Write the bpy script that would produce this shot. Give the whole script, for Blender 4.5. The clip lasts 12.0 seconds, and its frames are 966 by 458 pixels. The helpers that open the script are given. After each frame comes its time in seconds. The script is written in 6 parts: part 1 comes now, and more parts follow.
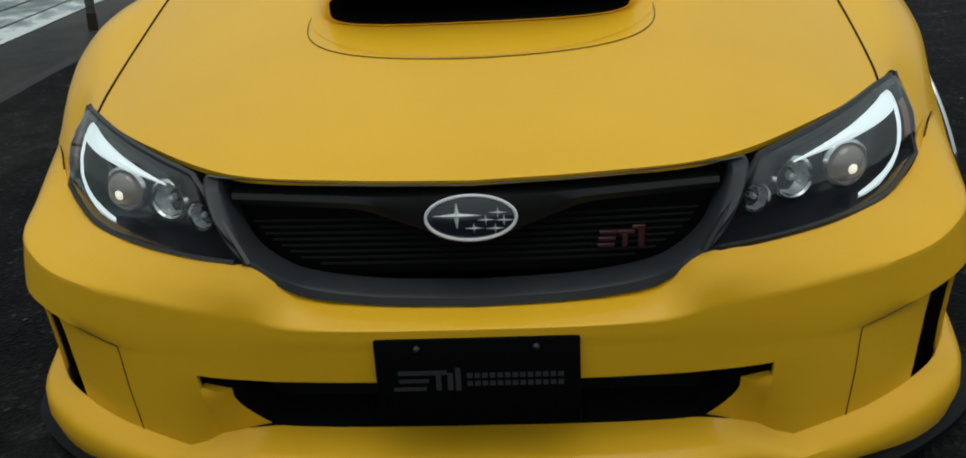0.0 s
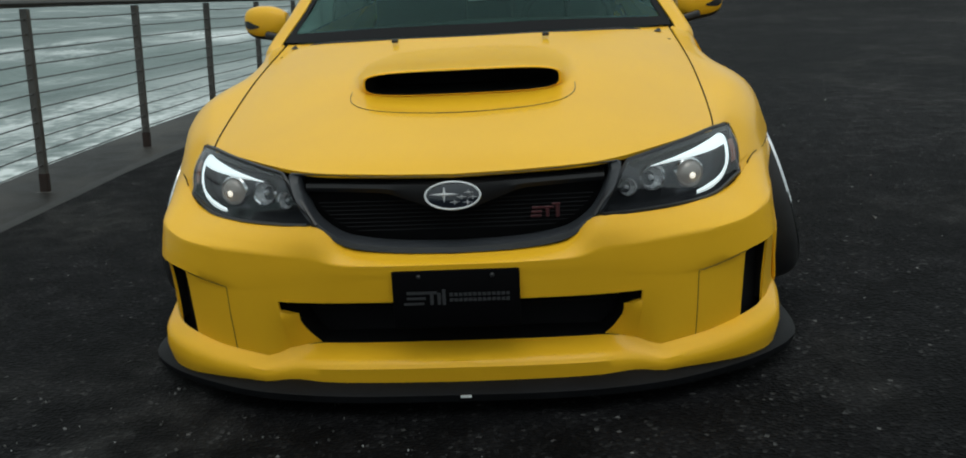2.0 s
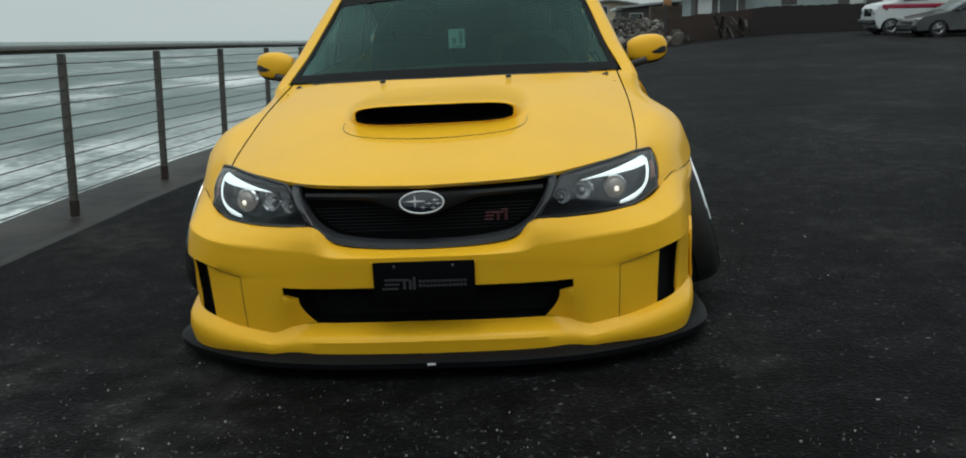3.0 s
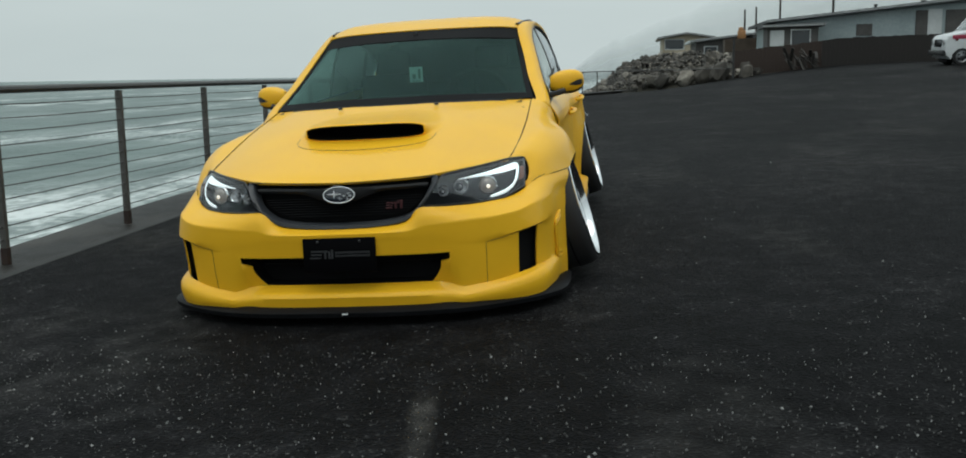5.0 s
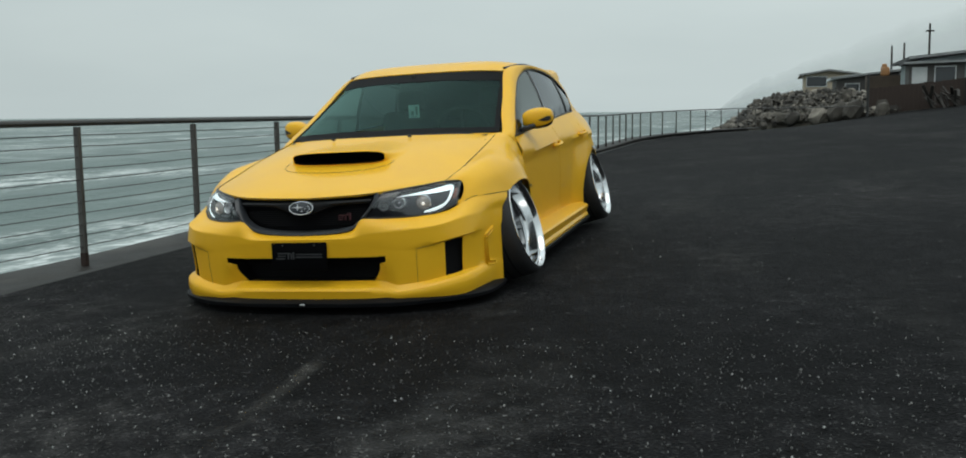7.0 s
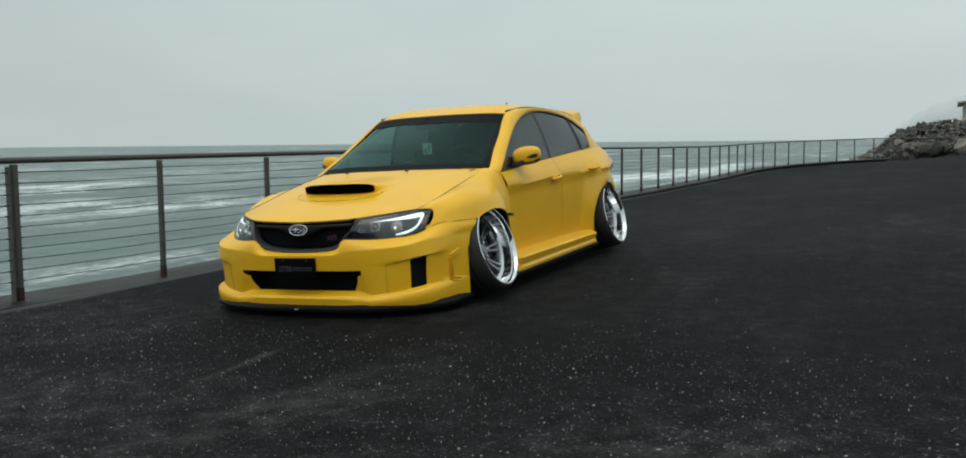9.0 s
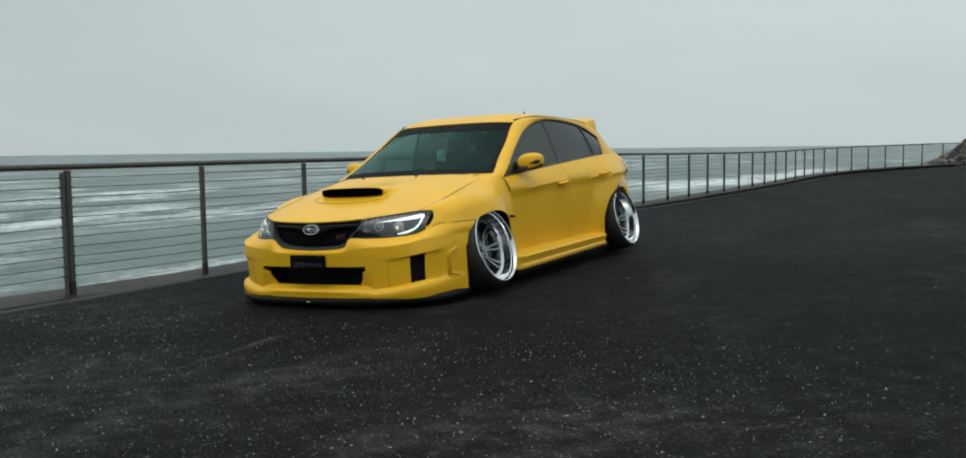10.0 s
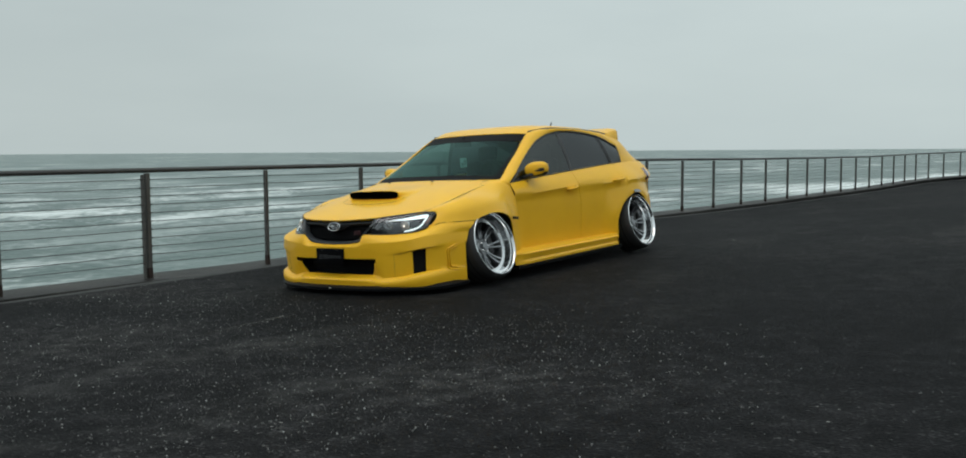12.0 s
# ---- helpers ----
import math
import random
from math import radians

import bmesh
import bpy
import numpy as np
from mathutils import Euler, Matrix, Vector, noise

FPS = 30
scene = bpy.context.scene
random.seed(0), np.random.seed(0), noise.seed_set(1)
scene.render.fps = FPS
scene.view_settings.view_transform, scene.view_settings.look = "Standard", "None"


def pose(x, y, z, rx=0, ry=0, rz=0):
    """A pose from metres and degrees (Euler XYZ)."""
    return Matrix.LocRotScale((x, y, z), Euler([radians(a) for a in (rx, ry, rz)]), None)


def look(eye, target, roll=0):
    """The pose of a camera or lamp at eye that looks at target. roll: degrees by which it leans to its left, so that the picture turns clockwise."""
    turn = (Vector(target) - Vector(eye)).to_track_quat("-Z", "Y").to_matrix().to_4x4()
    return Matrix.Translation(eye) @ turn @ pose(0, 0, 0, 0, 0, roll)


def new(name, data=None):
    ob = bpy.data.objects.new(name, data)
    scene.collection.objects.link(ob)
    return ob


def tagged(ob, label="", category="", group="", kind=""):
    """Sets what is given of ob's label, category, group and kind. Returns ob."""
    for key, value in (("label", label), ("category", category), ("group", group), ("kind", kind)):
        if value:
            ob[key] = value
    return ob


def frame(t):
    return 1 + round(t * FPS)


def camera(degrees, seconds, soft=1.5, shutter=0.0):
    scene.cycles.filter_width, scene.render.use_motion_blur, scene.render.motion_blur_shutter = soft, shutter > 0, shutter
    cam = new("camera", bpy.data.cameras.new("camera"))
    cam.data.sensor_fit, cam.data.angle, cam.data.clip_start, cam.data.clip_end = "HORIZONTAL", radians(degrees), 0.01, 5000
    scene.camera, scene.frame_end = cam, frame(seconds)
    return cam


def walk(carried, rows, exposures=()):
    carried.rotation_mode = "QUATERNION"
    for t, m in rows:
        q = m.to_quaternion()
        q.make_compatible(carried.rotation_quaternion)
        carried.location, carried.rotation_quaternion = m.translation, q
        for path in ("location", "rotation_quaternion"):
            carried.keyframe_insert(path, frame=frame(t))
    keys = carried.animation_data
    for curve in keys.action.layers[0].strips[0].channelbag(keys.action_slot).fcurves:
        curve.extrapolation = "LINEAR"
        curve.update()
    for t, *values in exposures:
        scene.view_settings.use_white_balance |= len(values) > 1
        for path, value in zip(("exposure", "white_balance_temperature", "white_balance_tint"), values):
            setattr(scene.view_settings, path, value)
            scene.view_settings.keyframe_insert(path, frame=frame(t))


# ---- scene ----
cam = camera(53.5, 12.0, soft=1.8)
# seconds, eye in metres, yaw, pitch and lean in degrees
ROWS = [
    (0, 0.070, 0.022, 1.101, 4.11, -22.78, -0.75),
    (0.5, 0.097, -0.172, 1.084, 4.03, -20.49, -0.66),
    (1, 0.123, -0.403, 1.084, 4.11, -18.57, -0.46),
    (1.5, 0.145, -0.670, 1.068, 4.09, -16.24, -0.48),
    (2, 0.197, -0.952, 1.049, 4.13, -13.92, -0.46),
    (2.5, 0.280, -1.245, 1.041, 4.29, -12.13, -0.48),
    (3, 0.374, -1.549, 1.059, 4.50, -11.27, -0.31),
    (5, 1.217, -2.508, 1.059, 9.53, -9.22, -0.86),
    (5.5, 1.496, -2.684, 1.043, 11.49, -8.65, -0.86),
    (6, 1.794, -2.826, 1.024, 13.66, -7.99, -0.94),
    (6.5, 2.097, -2.965, 1.031, 15.84, -7.47, -0.81),
    (7, 2.398, -3.085, 1.048, 18.08, -6.95, -0.67),
    (9, 3.754, -3.532, 1.111, 26.95, -5.205, -0.54),
    (9.5, 4.094, -3.634, 1.114, 29.09, -4.95, -0.51),
    (10, 4.446, -3.743, 1.113, 31.22, -4.80, -0.71),
    (10.5, 4.785, -3.839, 1.120, 33.27, -4.76, -0.63),
    (11, 5.113, -3.917, 1.129, 35.12, -4.753, -0.46),
    (11.5, 5.446, -3.985, 1.142, 36.77, -4.676, -0.605),
    (12, 5.768, -4.031, 1.180, 38.355, -4.711, -0.355),
]
# the camera lets in a little less light while the yellow car fills its view
EXPOSURES = [(0.0, -0.40), (1.0, -0.30), (2.0, -0.18), (3.0, -0.10), (4.5, 0.0), (12.0, 0.0)]
walk(cam, [(t, pose(x, y, z, 90 + pitch, 0, yaw) @ pose(0, 0, 0, 0, 0, lean)) for t, x, y, z, yaw, pitch, lean in ROWS], EXPOSURES)

# ---- overcast sky and a weak, very soft sun ----
world = bpy.data.worlds.new("overcast_sky")
scene.world = world
world.use_nodes = True
wn, wl = world.node_tree.nodes, world.node_tree.links
wn.clear()
w_out, w_bg = wn.new("ShaderNodeOutputWorld"), wn.new("ShaderNodeBackground")
sky = wn.new("ShaderNodeTexSky")
sky.sky_type, sky.sun_disc = "NISHITA", False
sky.sun_elevation, sky.sun_rotation = radians(72), radians(188)
sky.air_density, sky.dust_density = 1.0, 6.0
w_tc, w_map, w_noise = wn.new("ShaderNodeTexCoord"), wn.new("ShaderNodeMapping"), wn.new("ShaderNodeTexNoise")
w_map.inputs["Scale"].default_value = (1.0, 1.0, 4.0)
w_noise.inputs["Scale"].default_value, w_noise.inputs["Detail"].default_value = 1.6, 5.0
w_ramp = wn.new("ShaderNodeValToRGB")
w_ramp.color_ramp.elements[0].position, w_ramp.color_ramp.elements[0].color = 0.30, (0.54, 0.628, 0.632, 1)
w_ramp.color_ramp.elements[1].position, w_ramp.color_ramp.elements[1].color = 0.72, (0.635, 0.726, 0.722, 1)
w_scale = wn.new("ShaderNodeVectorMath")
w_scale.operation = "SCALE"
w_scale.inputs["Scale"].default_value = 0.09
w_mix = wn.new("ShaderNodeMix")
w_mix.data_type = "RGBA"
w_mix.inputs["Factor"].default_value = 0.9
wl.new(w_tc.outputs["Generated"], w_map.inputs["Vector"])
wl.new(w_map.outputs["Vector"], w_noise.inputs["Vector"])
wl.new(w_noise.outputs["Fac"], w_ramp.inputs["Fac"])
wl.new(sky.outputs["Color"], w_scale.inputs[0])
wl.new(w_scale.outputs["Vector"], w_mix.inputs["A"])
wl.new(w_ramp.outputs["Color"], w_mix.inputs["B"])
# an overcast sky is brighter overhead than at the horizon
w_sep, w_rise = wn.new("ShaderNodeSeparateXYZ"), wn.new("ShaderNodeMapRange")
w_rise.interpolation_type = "SMOOTHSTEP"
w_rise.inputs["From Min"].default_value, w_rise.inputs["From Max"].default_value = 0.15, 0.95
w_rise.inputs["To Min"].default_value, w_rise.inputs["To Max"].default_value = 1.0, 1.75
w_lift = wn.new("ShaderNodeVectorMath")
w_lift.operation = "SCALE"
wl.new(w_tc.outputs["Generated"], w_sep.inputs["Vector"])
wl.new(w_sep.outputs["Z"], w_rise.inputs["Value"])
wl.new(w_mix.outputs["Result"], w_lift.inputs[0])
# heavier cloud out over the sea
w_west, w_both = wn.new("ShaderNodeMapRange"), wn.new("ShaderNodeMath")
w_west.interpolation_type = "SMOOTHSTEP"
w_west.inputs["From Min"].default_value, w_west.inputs["From Max"].default_value = -1.0, -0.5
w_west.inputs["To Min"].default_value, w_west.inputs["To Max"].default_value = 0.86, 1.0
w_both.operation = "MULTIPLY"
wl.new(w_sep.outputs["X"], w_west.inputs["Value"])
wl.new(w_rise.outputs["Result"], w_both.inputs[0])
wl.new(w_west.outputs["Result"], w_both.inputs[1])
wl.new(w_both.outputs["Value"], w_lift.inputs["Scale"])
wl.new(w_lift.outputs["Vector"], w_bg.inputs["Color"])
wl.new(w_bg.outputs["Background"], w_out.inputs["Surface"])
w_bg.inputs["Strength"].default_value = 1.0
sun_data = bpy.data.lights.new("sun", "SUN")
sun_data.energy, sun_data.angle, sun_data.color = 0.5, radians(40), (1.0, 0.97, 0.92)
sun = new("sun", sun_data)
sun.matrix_world = look((1, -5, 22), (0, 2, 0))

# ---- materials ----
def material(name, colour, rough=0.5, metal=0.0, coat=0.0, coat_rough=0.05, emit=0.0, spec=0.5):
    m = bpy.data.materials.new(name)
    m.use_nodes = True
    b = m.node_tree.nodes["Principled BSDF"]
    b.inputs["Base Color"].default_value = (*colour, 1)
    b.inputs["Roughness"].default_value, b.inputs["Metallic"].default_value = rough, metal
    b.inputs["Coat Weight"].default_value, b.inputs["Coat Roughness"].default_value = coat, coat_rough
    b.inputs["Specular IOR Level"].default_value = spec
    if emit:
        b.inputs["Emission Color"].default_value, b.inputs["Emission Strength"].default_value = (*colour, 1), emit
    return m


def noise_node(m, scale, detail=4.0, stretch=(1, 1, 1), coords="Object"):
    n, l = m.node_tree.nodes, m.node_tree.links
    tc, mp, no = n.new("ShaderNodeTexCoord"), n.new("ShaderNodeMapping"), n.new("ShaderNodeTexNoise")
    mp.inputs["Scale"].default_value = stretch
    no.inputs["Scale"].default_value, no.inputs["Detail"].default_value = scale, detail
    l.new(tc.outputs[coords], mp.inputs["Vector"])
    l.new(mp.outputs["Vector"], no.inputs["Vector"])
    return no.outputs["Fac"]


def ramp_node(m, fac, stops):
    r = m.node_tree.nodes.new("ShaderNodeValToRGB")
    els = r.color_ramp.elements
    while len(els) < len(stops):
        els.new(0.5)
    for e, (at, c) in zip(els, stops):
        e.position, e.color = at, (*c, 1)
    m.node_tree.links.new(fac, r.inputs["Fac"])
    return r.outputs["Color"]


def mix_node(m, fac, a, b, mode="MIX"):
    x = m.node_tree.nodes.new("ShaderNodeMix")
    x.data_type, x.blend_type = "RGBA", mode
    for slot, v in (("Factor", fac), ("A", a), ("B", b)):
        if isinstance(v, (int, float)):
            x.inputs[slot].default_value = v
        elif isinstance(v, tuple):
            x.inputs[slot].default_value = (*v, 1)
        else:
            m.node_tree.links.new(v, x.inputs[slot])
    return x.outputs["Result"]


def paint(m, colour=None, rough=None, bump=None, strength=0.2, distance=0.01):
    b, l = m.node_tree.nodes["Principled BSDF"], m.node_tree.links
    if colour is not None:
        l.new(colour, b.inputs["Base Color"])
    if rough is not None:
        l.new(rough, b.inputs["Roughness"])
    if bump is not None:
        bp = m.node_tree.nodes.new("ShaderNodeBump")
        bp.inputs["Strength"].default_value, bp.inputs["Distance"].default_value = strength, distance
        l.new(bump, bp.inputs["Height"])
        l.new(bp.outputs["Normal"], b.inputs["Normal"])
    return m


def spread(m, fac, low, high):
    r = m.node_tree.nodes.new("ShaderNodeMapRange")
    r.inputs["To Min"].default_value, r.inputs["To Max"].default_value = low, high
    m.node_tree.links.new(fac, r.inputs["Value"])
    return r.outputs["Result"]


def varied(name, dark, light, scale, rough=(0.5, 0.8), bump=0.2, distance=0.01, metal=0.0, stretch=(1, 1, 1), coords="Object"):
    m = material(name, light, metal=metal)
    coarse, fine = noise_node(m, scale, 5, stretch, coords), noise_node(m, scale * 9, 5, stretch, coords)
    both = mix_node(m, 0.4, coarse, fine)
    return paint(m, ramp_node(m, both, ((0.3, dark), (0.7, light))), spread(m, both, *rough), both, bump, distance)


def glass(name, tint, dark, ior=1.5, gloss=None):
    """A thin pane: tinted see-through with a Fresnel gloss. dark: how much of the light it holds back."""
    m = bpy.data.materials.new(name)
    m.use_nodes = True
    n, l = m.node_tree.nodes, m.node_tree.links
    n.clear()
    out, mix, tr, gl, fr, steep, share = (n.new("ShaderNode" + k) for k in ("OutputMaterial", "MixShader", "BsdfTransparent", "BsdfGlossy", "LayerWeight", "Math", "MapRange"))
    tr.inputs["Color"].default_value = (*(c * (1 - dark) for c in tint), 1)
    gl.inputs["Roughness"].default_value = 0.02
    gl.inputs["Color"].default_value = (*(gloss or (0.55 + 0.45 * c / max(tint) for c in tint)), 1)
    fr.inputs["Blend"].default_value = 0.5
    steep.operation = "POWER"
    steep.inputs[1].default_value = 5.0
    share.inputs["To Min"].default_value = ((ior - 1) / (ior + 1)) ** 2 * 1.6
    l.new(fr.outputs["Facing"], steep.inputs[0])
    l.new(steep.outputs["Value"], share.inputs["Value"])
    l.new(share.outputs["Result"], mix.inputs["Fac"])
    l.new(tr.outputs["BSDF"], mix.inputs[1])
    l.new(gl.outputs["BSDF"], mix.inputs[2])
    l.new(mix.outputs["Shader"], out.inputs["Surface"])
    return m


YELLOW = material("yellow_wrap", (0.90, 0.50, 0.004), rough=0.42, coat=0.34, coat_rough=0.08, spec=0.16)
_peel = noise_node(YELLOW, 3.0, 3)
_fine = noise_node(YELLOW, 420.0, 2)
paint(YELLOW, ramp_node(YELLOW, _peel, ((0.3, (0.81, 0.432, 0.016)), (0.7, (0.86, 0.468, 0.019)))), spread(YELLOW, _peel, 0.38, 0.48), _fine, 0.02, 0.001)
BLACK_PLASTIC = varied("black_plastic", (0.012, 0.012, 0.013), (0.022, 0.022, 0.024), 6, (0.35, 0.5), 0.05, 0.002)
GREY_SATIN = varied("satin_graphite_paint", (0.026, 0.029, 0.034), (0.037, 0.041, 0.047), 5, (0.32, 0.42), 0.03, 0.001)
GLOSS_BLACK = material("satin_black_paint", (0.010, 0.010, 0.011), rough=0.38, spec=0.3)
# near-black; serves trim and puts the shade of openings and gaps into the colour
VOID_BLACK = material("black_trim_and_opening_shade", (0.004, 0.004, 0.005), rough=0.8, spec=0.2)
LIP_GREY = varied("splitter_polyurethane", (0.004, 0.0042, 0.0048), (0.009, 0.0095, 0.011), 7, (0.45, 0.6), 0.05, 0.002)
LIP_GREY.node_tree.nodes["Principled BSDF"].inputs["Specular IOR Level"].default_value = 0.10
RUBBER = varied("tyre_rubber", (0.008, 0.008, 0.009), (0.018, 0.018, 0.019), 12, (0.6, 0.85), 0.1, 0.003)
CHROME = material("polished_aluminium", (0.70, 0.71, 0.72), rough=0.11, metal=1.0)
LAMP_SILVER = varied("faceted_lamp_reflector", (0.30, 0.31, 0.33), (0.85, 0.86, 0.88), 55, (0.15, 0.35), 0.5, 0.004, metal=0.45)
ALLOY = varied("machined_silver_alloy", (0.16, 0.165, 0.17), (0.36, 0.37, 0.385), 18, (0.24, 0.38), 0.05, 0.001, metal=0.9)
STEEL = varied("brake_disc_steel", (0.22, 0.22, 0.23), (0.36, 0.36, 0.37), 20, (0.3, 0.5), 0.05, 0.001, metal=0.9)
WHITE_LED = material("daylight_running_strip", (0.86, 0.96, 0.97), rough=0.3, emit=0.75)
LAMP_CORE = material("lit_projector_core", (1.0, 0.93, 0.80), rough=0.3, emit=1.0)
LAMP_GLASS = glass("headlamp_glass", (0.93, 0.95, 0.96), 0.06)
SCREEN_GLASS = glass("green_tinted_glass", (0.45, 0.76, 0.68), 0.30, 1.34, (0.36, 0.58, 0.53))
FRONT_GLASS = glass("lightly_smoked_glass", (0.50, 0.58, 0.56), 0.55)
DARK_GLASS = glass("smoked_glass", (0.55, 0.60, 0.64), 0.86)
LENS_GLASS = material("projector_lens", (0.20, 0.18, 0.16), rough=0.10, metal=0.5, coat=1.0, coat_rough=0.02, emit=0.34)
TRIM = varied("cabin_trim", (0.004, 0.0045, 0.005), (0.010, 0.0105, 0.0115), 8, (0.6, 0.8), 0.1, 0.003)
RED_BADGE = material("red_enamel", (0.055, 0.010, 0.013), rough=0.45)
AMBER = material("amber_plastic", (0.16, 0.035, 0.01), rough=0.2, coat=0.6)
RED_LAMP = material("red_lamp_plastic", (0.10, 0.006, 0.008), rough=0.12, coat=0.8)
PALE_PAPER = varied("white_sticker", (0.55, 0.57, 0.56), (0.78, 0.80, 0.79), 30, (0.5, 0.6), 0.02, 0.001)
PRINT_GREY = material("grey_print", (0.026, 0.026, 0.029), rough=0.45)
PRINT_DARK = material("dark_print", (0.22, 0.23, 0.23), rough=0.5)
BADGE_BLUE = material("midnight_enamel", (0.010, 0.014, 0.022), rough=0.15, coat=0.6)
WHITE_MARK = material("white_mark", (0.62, 0.64, 0.64), rough=0.5)
PLATE_BLACK = material("matt_black_plate", (0.0025, 0.0025, 0.003), rough=0.55, spec=0.03)
SMOKED_CHROME = material("smoked_chrome", (0.035, 0.037, 0.043), rough=0.22, metal=0.6)
SILVER_ENAMEL = material("bright_silver_enamel", (0.70, 0.71, 0.72), rough=0.25, metal=0.2)

# ---- mesh helpers ----
def link_mesh(name, bm, mat, parent=None, label="", sharp=35.0):
    """Links a bmesh as one mesh object, under parent if there is one."""
    me = bpy.data.meshes.new(name)
    bm.to_mesh(me)
    bm.free()
    me.materials.append(mat)
    me.shade_smooth()
    me.set_sharp_from_angle(angle=radians(sharp))
    ob = new(name, me)
    if parent is not None:
        ob.parent = parent
    if label:
        tagged(ob, label)
    return ob


def curve_through(pts, n):
    """n + 1 points on a smooth curve through pts, evenly by index."""
    p = np.array(pts, float)
    t = np.linspace(0, len(p) - 1, n + 1)
    i = np.minimum(t.astype(int), len(p) - 2)
    f = (t - i)[:, None]
    p0 = np.where((i > 0)[:, None], p[np.maximum(i - 1, 0)], 2 * p[i] - p[i + 1])
    j = np.minimum(i + 2, len(p) - 1)
    p3 = np.where((i + 2 < len(p))[:, None], p[j], 2 * p[i + 1] - p[i])
    a, b = p[i], p[i + 1]
    m0, m1 = (b - p0) / 2, (p3 - a) / 2
    return (2 * f**3 - 3 * f**2 + 1) * a + (f**3 - 2 * f**2 + f) * m0 + (-2 * f**3 + 3 * f**2) * b + (f**3 - f**2) * m1


def smooth_at(xs, ys):
    """A smooth function through the points, by x."""
    xs, ys = np.array(xs, float), np.array(ys, float)
    d = np.gradient(ys, xs)

    def at(x):
        x = min(max(float(x), xs[0]), xs[-1])
        i = min(int(np.searchsorted(xs, x, "right")) - 1, len(xs) - 2)
        h = xs[i + 1] - xs[i]
        f = (x - xs[i]) / h
        return float((2 * f**3 - 3 * f**2 + 1) * ys[i] + (f**3 - 2 * f**2 + f) * h * d[i] + (-2 * f**3 + 3 * f**2) * ys[i + 1] + (f**3 - f**2) * h * d[i + 1])
    return at


def surface(rows, nu, nv):
    """A grid of points, smooth through rows of control points: nu steps along each row, nv from row to row."""
    along = np.array([curve_through(r, nu) for r in rows])
    return np.stack([curve_through(along[:, k], nv) for k in range(nu + 1)], 1)


def both_halves(grid):
    """A half grid, whose first column lies on the middle line, with its mirror image."""
    return np.concatenate([(grid * [-1, 1, 1])[:, :0:-1], grid], 1)


def add_grid(bm, grid, skip=None, close_u=False, close_v=False):
    nr, nc = grid.shape[:2]
    vs = [[bm.verts.new(grid[r, c]) for c in range(nc)] for r in range(nr)]
    for r in range(nr if close_v else nr - 1):
        for c in range(nc if close_u else nc - 1):
            if skip is None or not skip(r, c):
                q = [vs[r][c], vs[r][(c + 1) % nc], vs[(r + 1) % nr][(c + 1) % nc], vs[(r + 1) % nr][c]]
                try:
                    bm.faces.new(q)
                except ValueError:
                    pass
    return vs


def face_away(bm, centre):
    """Turns an open shell so that on the whole it faces away from centre."""
    bm.normal_update()
    s = sum((f.calc_center_median() - Vector(centre)).dot(f.normal) * f.calc_area() for f in bm.faces)
    if s < 0:
        bmesh.ops.reverse_faces(bm, faces=bm.faces[:])


def thicken(bm, depth):
    """Gives an open shell a thickness inwards, with closed rims."""
    bm.normal_update()
    faces = bm.faces[:]
    inner = {v: bm.verts.new(v.co - v.normal * depth) for v in bm.verts[:]}
    rims = [e for e in bm.edges if len(e.link_faces) == 1]
    pairs = []
    for e in rims:
        loop = e.link_loops[0]
        pairs.append((loop.vert, loop.link_loop_next.vert))
    for f in faces:
        bm.faces.new([inner[v] for v in reversed(f.verts)])
    for a, b in pairs:
        bm.faces.new([b, a, inner[a], inner[b]])


def add_box(bm, size, m=Matrix(), bevel=0.0, seg=2):
    made = bmesh.ops.create_cube(bm, size=1, matrix=m @ Matrix.Diagonal((*size, 1)))
    if bevel:
        es = list({e for v in made["verts"] for e in v.link_edges})
        bmesh.ops.bevel(bm, geom=es, offset=bevel, segments=seg, affect="EDGES", profile=0.5)


def add_tube(bm, pts, radius, seg=8, closed=False, radii=None):
    """A round bar along a line of points."""
    p = [Vector(q) for q in pts]
    n = len(p)
    rings = []
    up = Vector((0, 0, 1))
    for i in range(n):
        d = (p[(i + 1) % n] - p[i - 1]) if closed else p[min(i + 1, n - 1)] - p[max(i - 1, 0)]
        d.normalize()
        side = d.cross(up)
        if side.length < 0.05:
            side = d.cross(Vector((1, 0, 0)))
        side.normalize()
        above = side.cross(d)
        r = radii[i] if radii else radius
        rings.append([bm.verts.new(p[i] + (side * math.cos(a) + above * math.sin(a)) * r) for a in (2 * math.pi * k / seg for k in range(seg))])
    for i in range(n if closed else n - 1):
        a, b = rings[i], rings[(i + 1) % n]
        for k in range(seg):
            bm.faces.new([a[k], a[(k + 1) % seg], b[(k + 1) % seg], b[k]])
    if not closed:
        bm.faces.new(rings[0][::-1])
        bm.faces.new(rings[-1])


def add_lathe(bm, profile, seg=48, m=Matrix(), closed=False):
    """Turns (along, radius) points about the x axis."""
    grid = np.array([[m @ Vector((x, r * math.cos(a), r * math.sin(a))) for a in (2 * math.pi * k / seg for k in range(seg))] for x, r in profile])
    add_grid(bm, grid, close_u=True, close_v=closed)


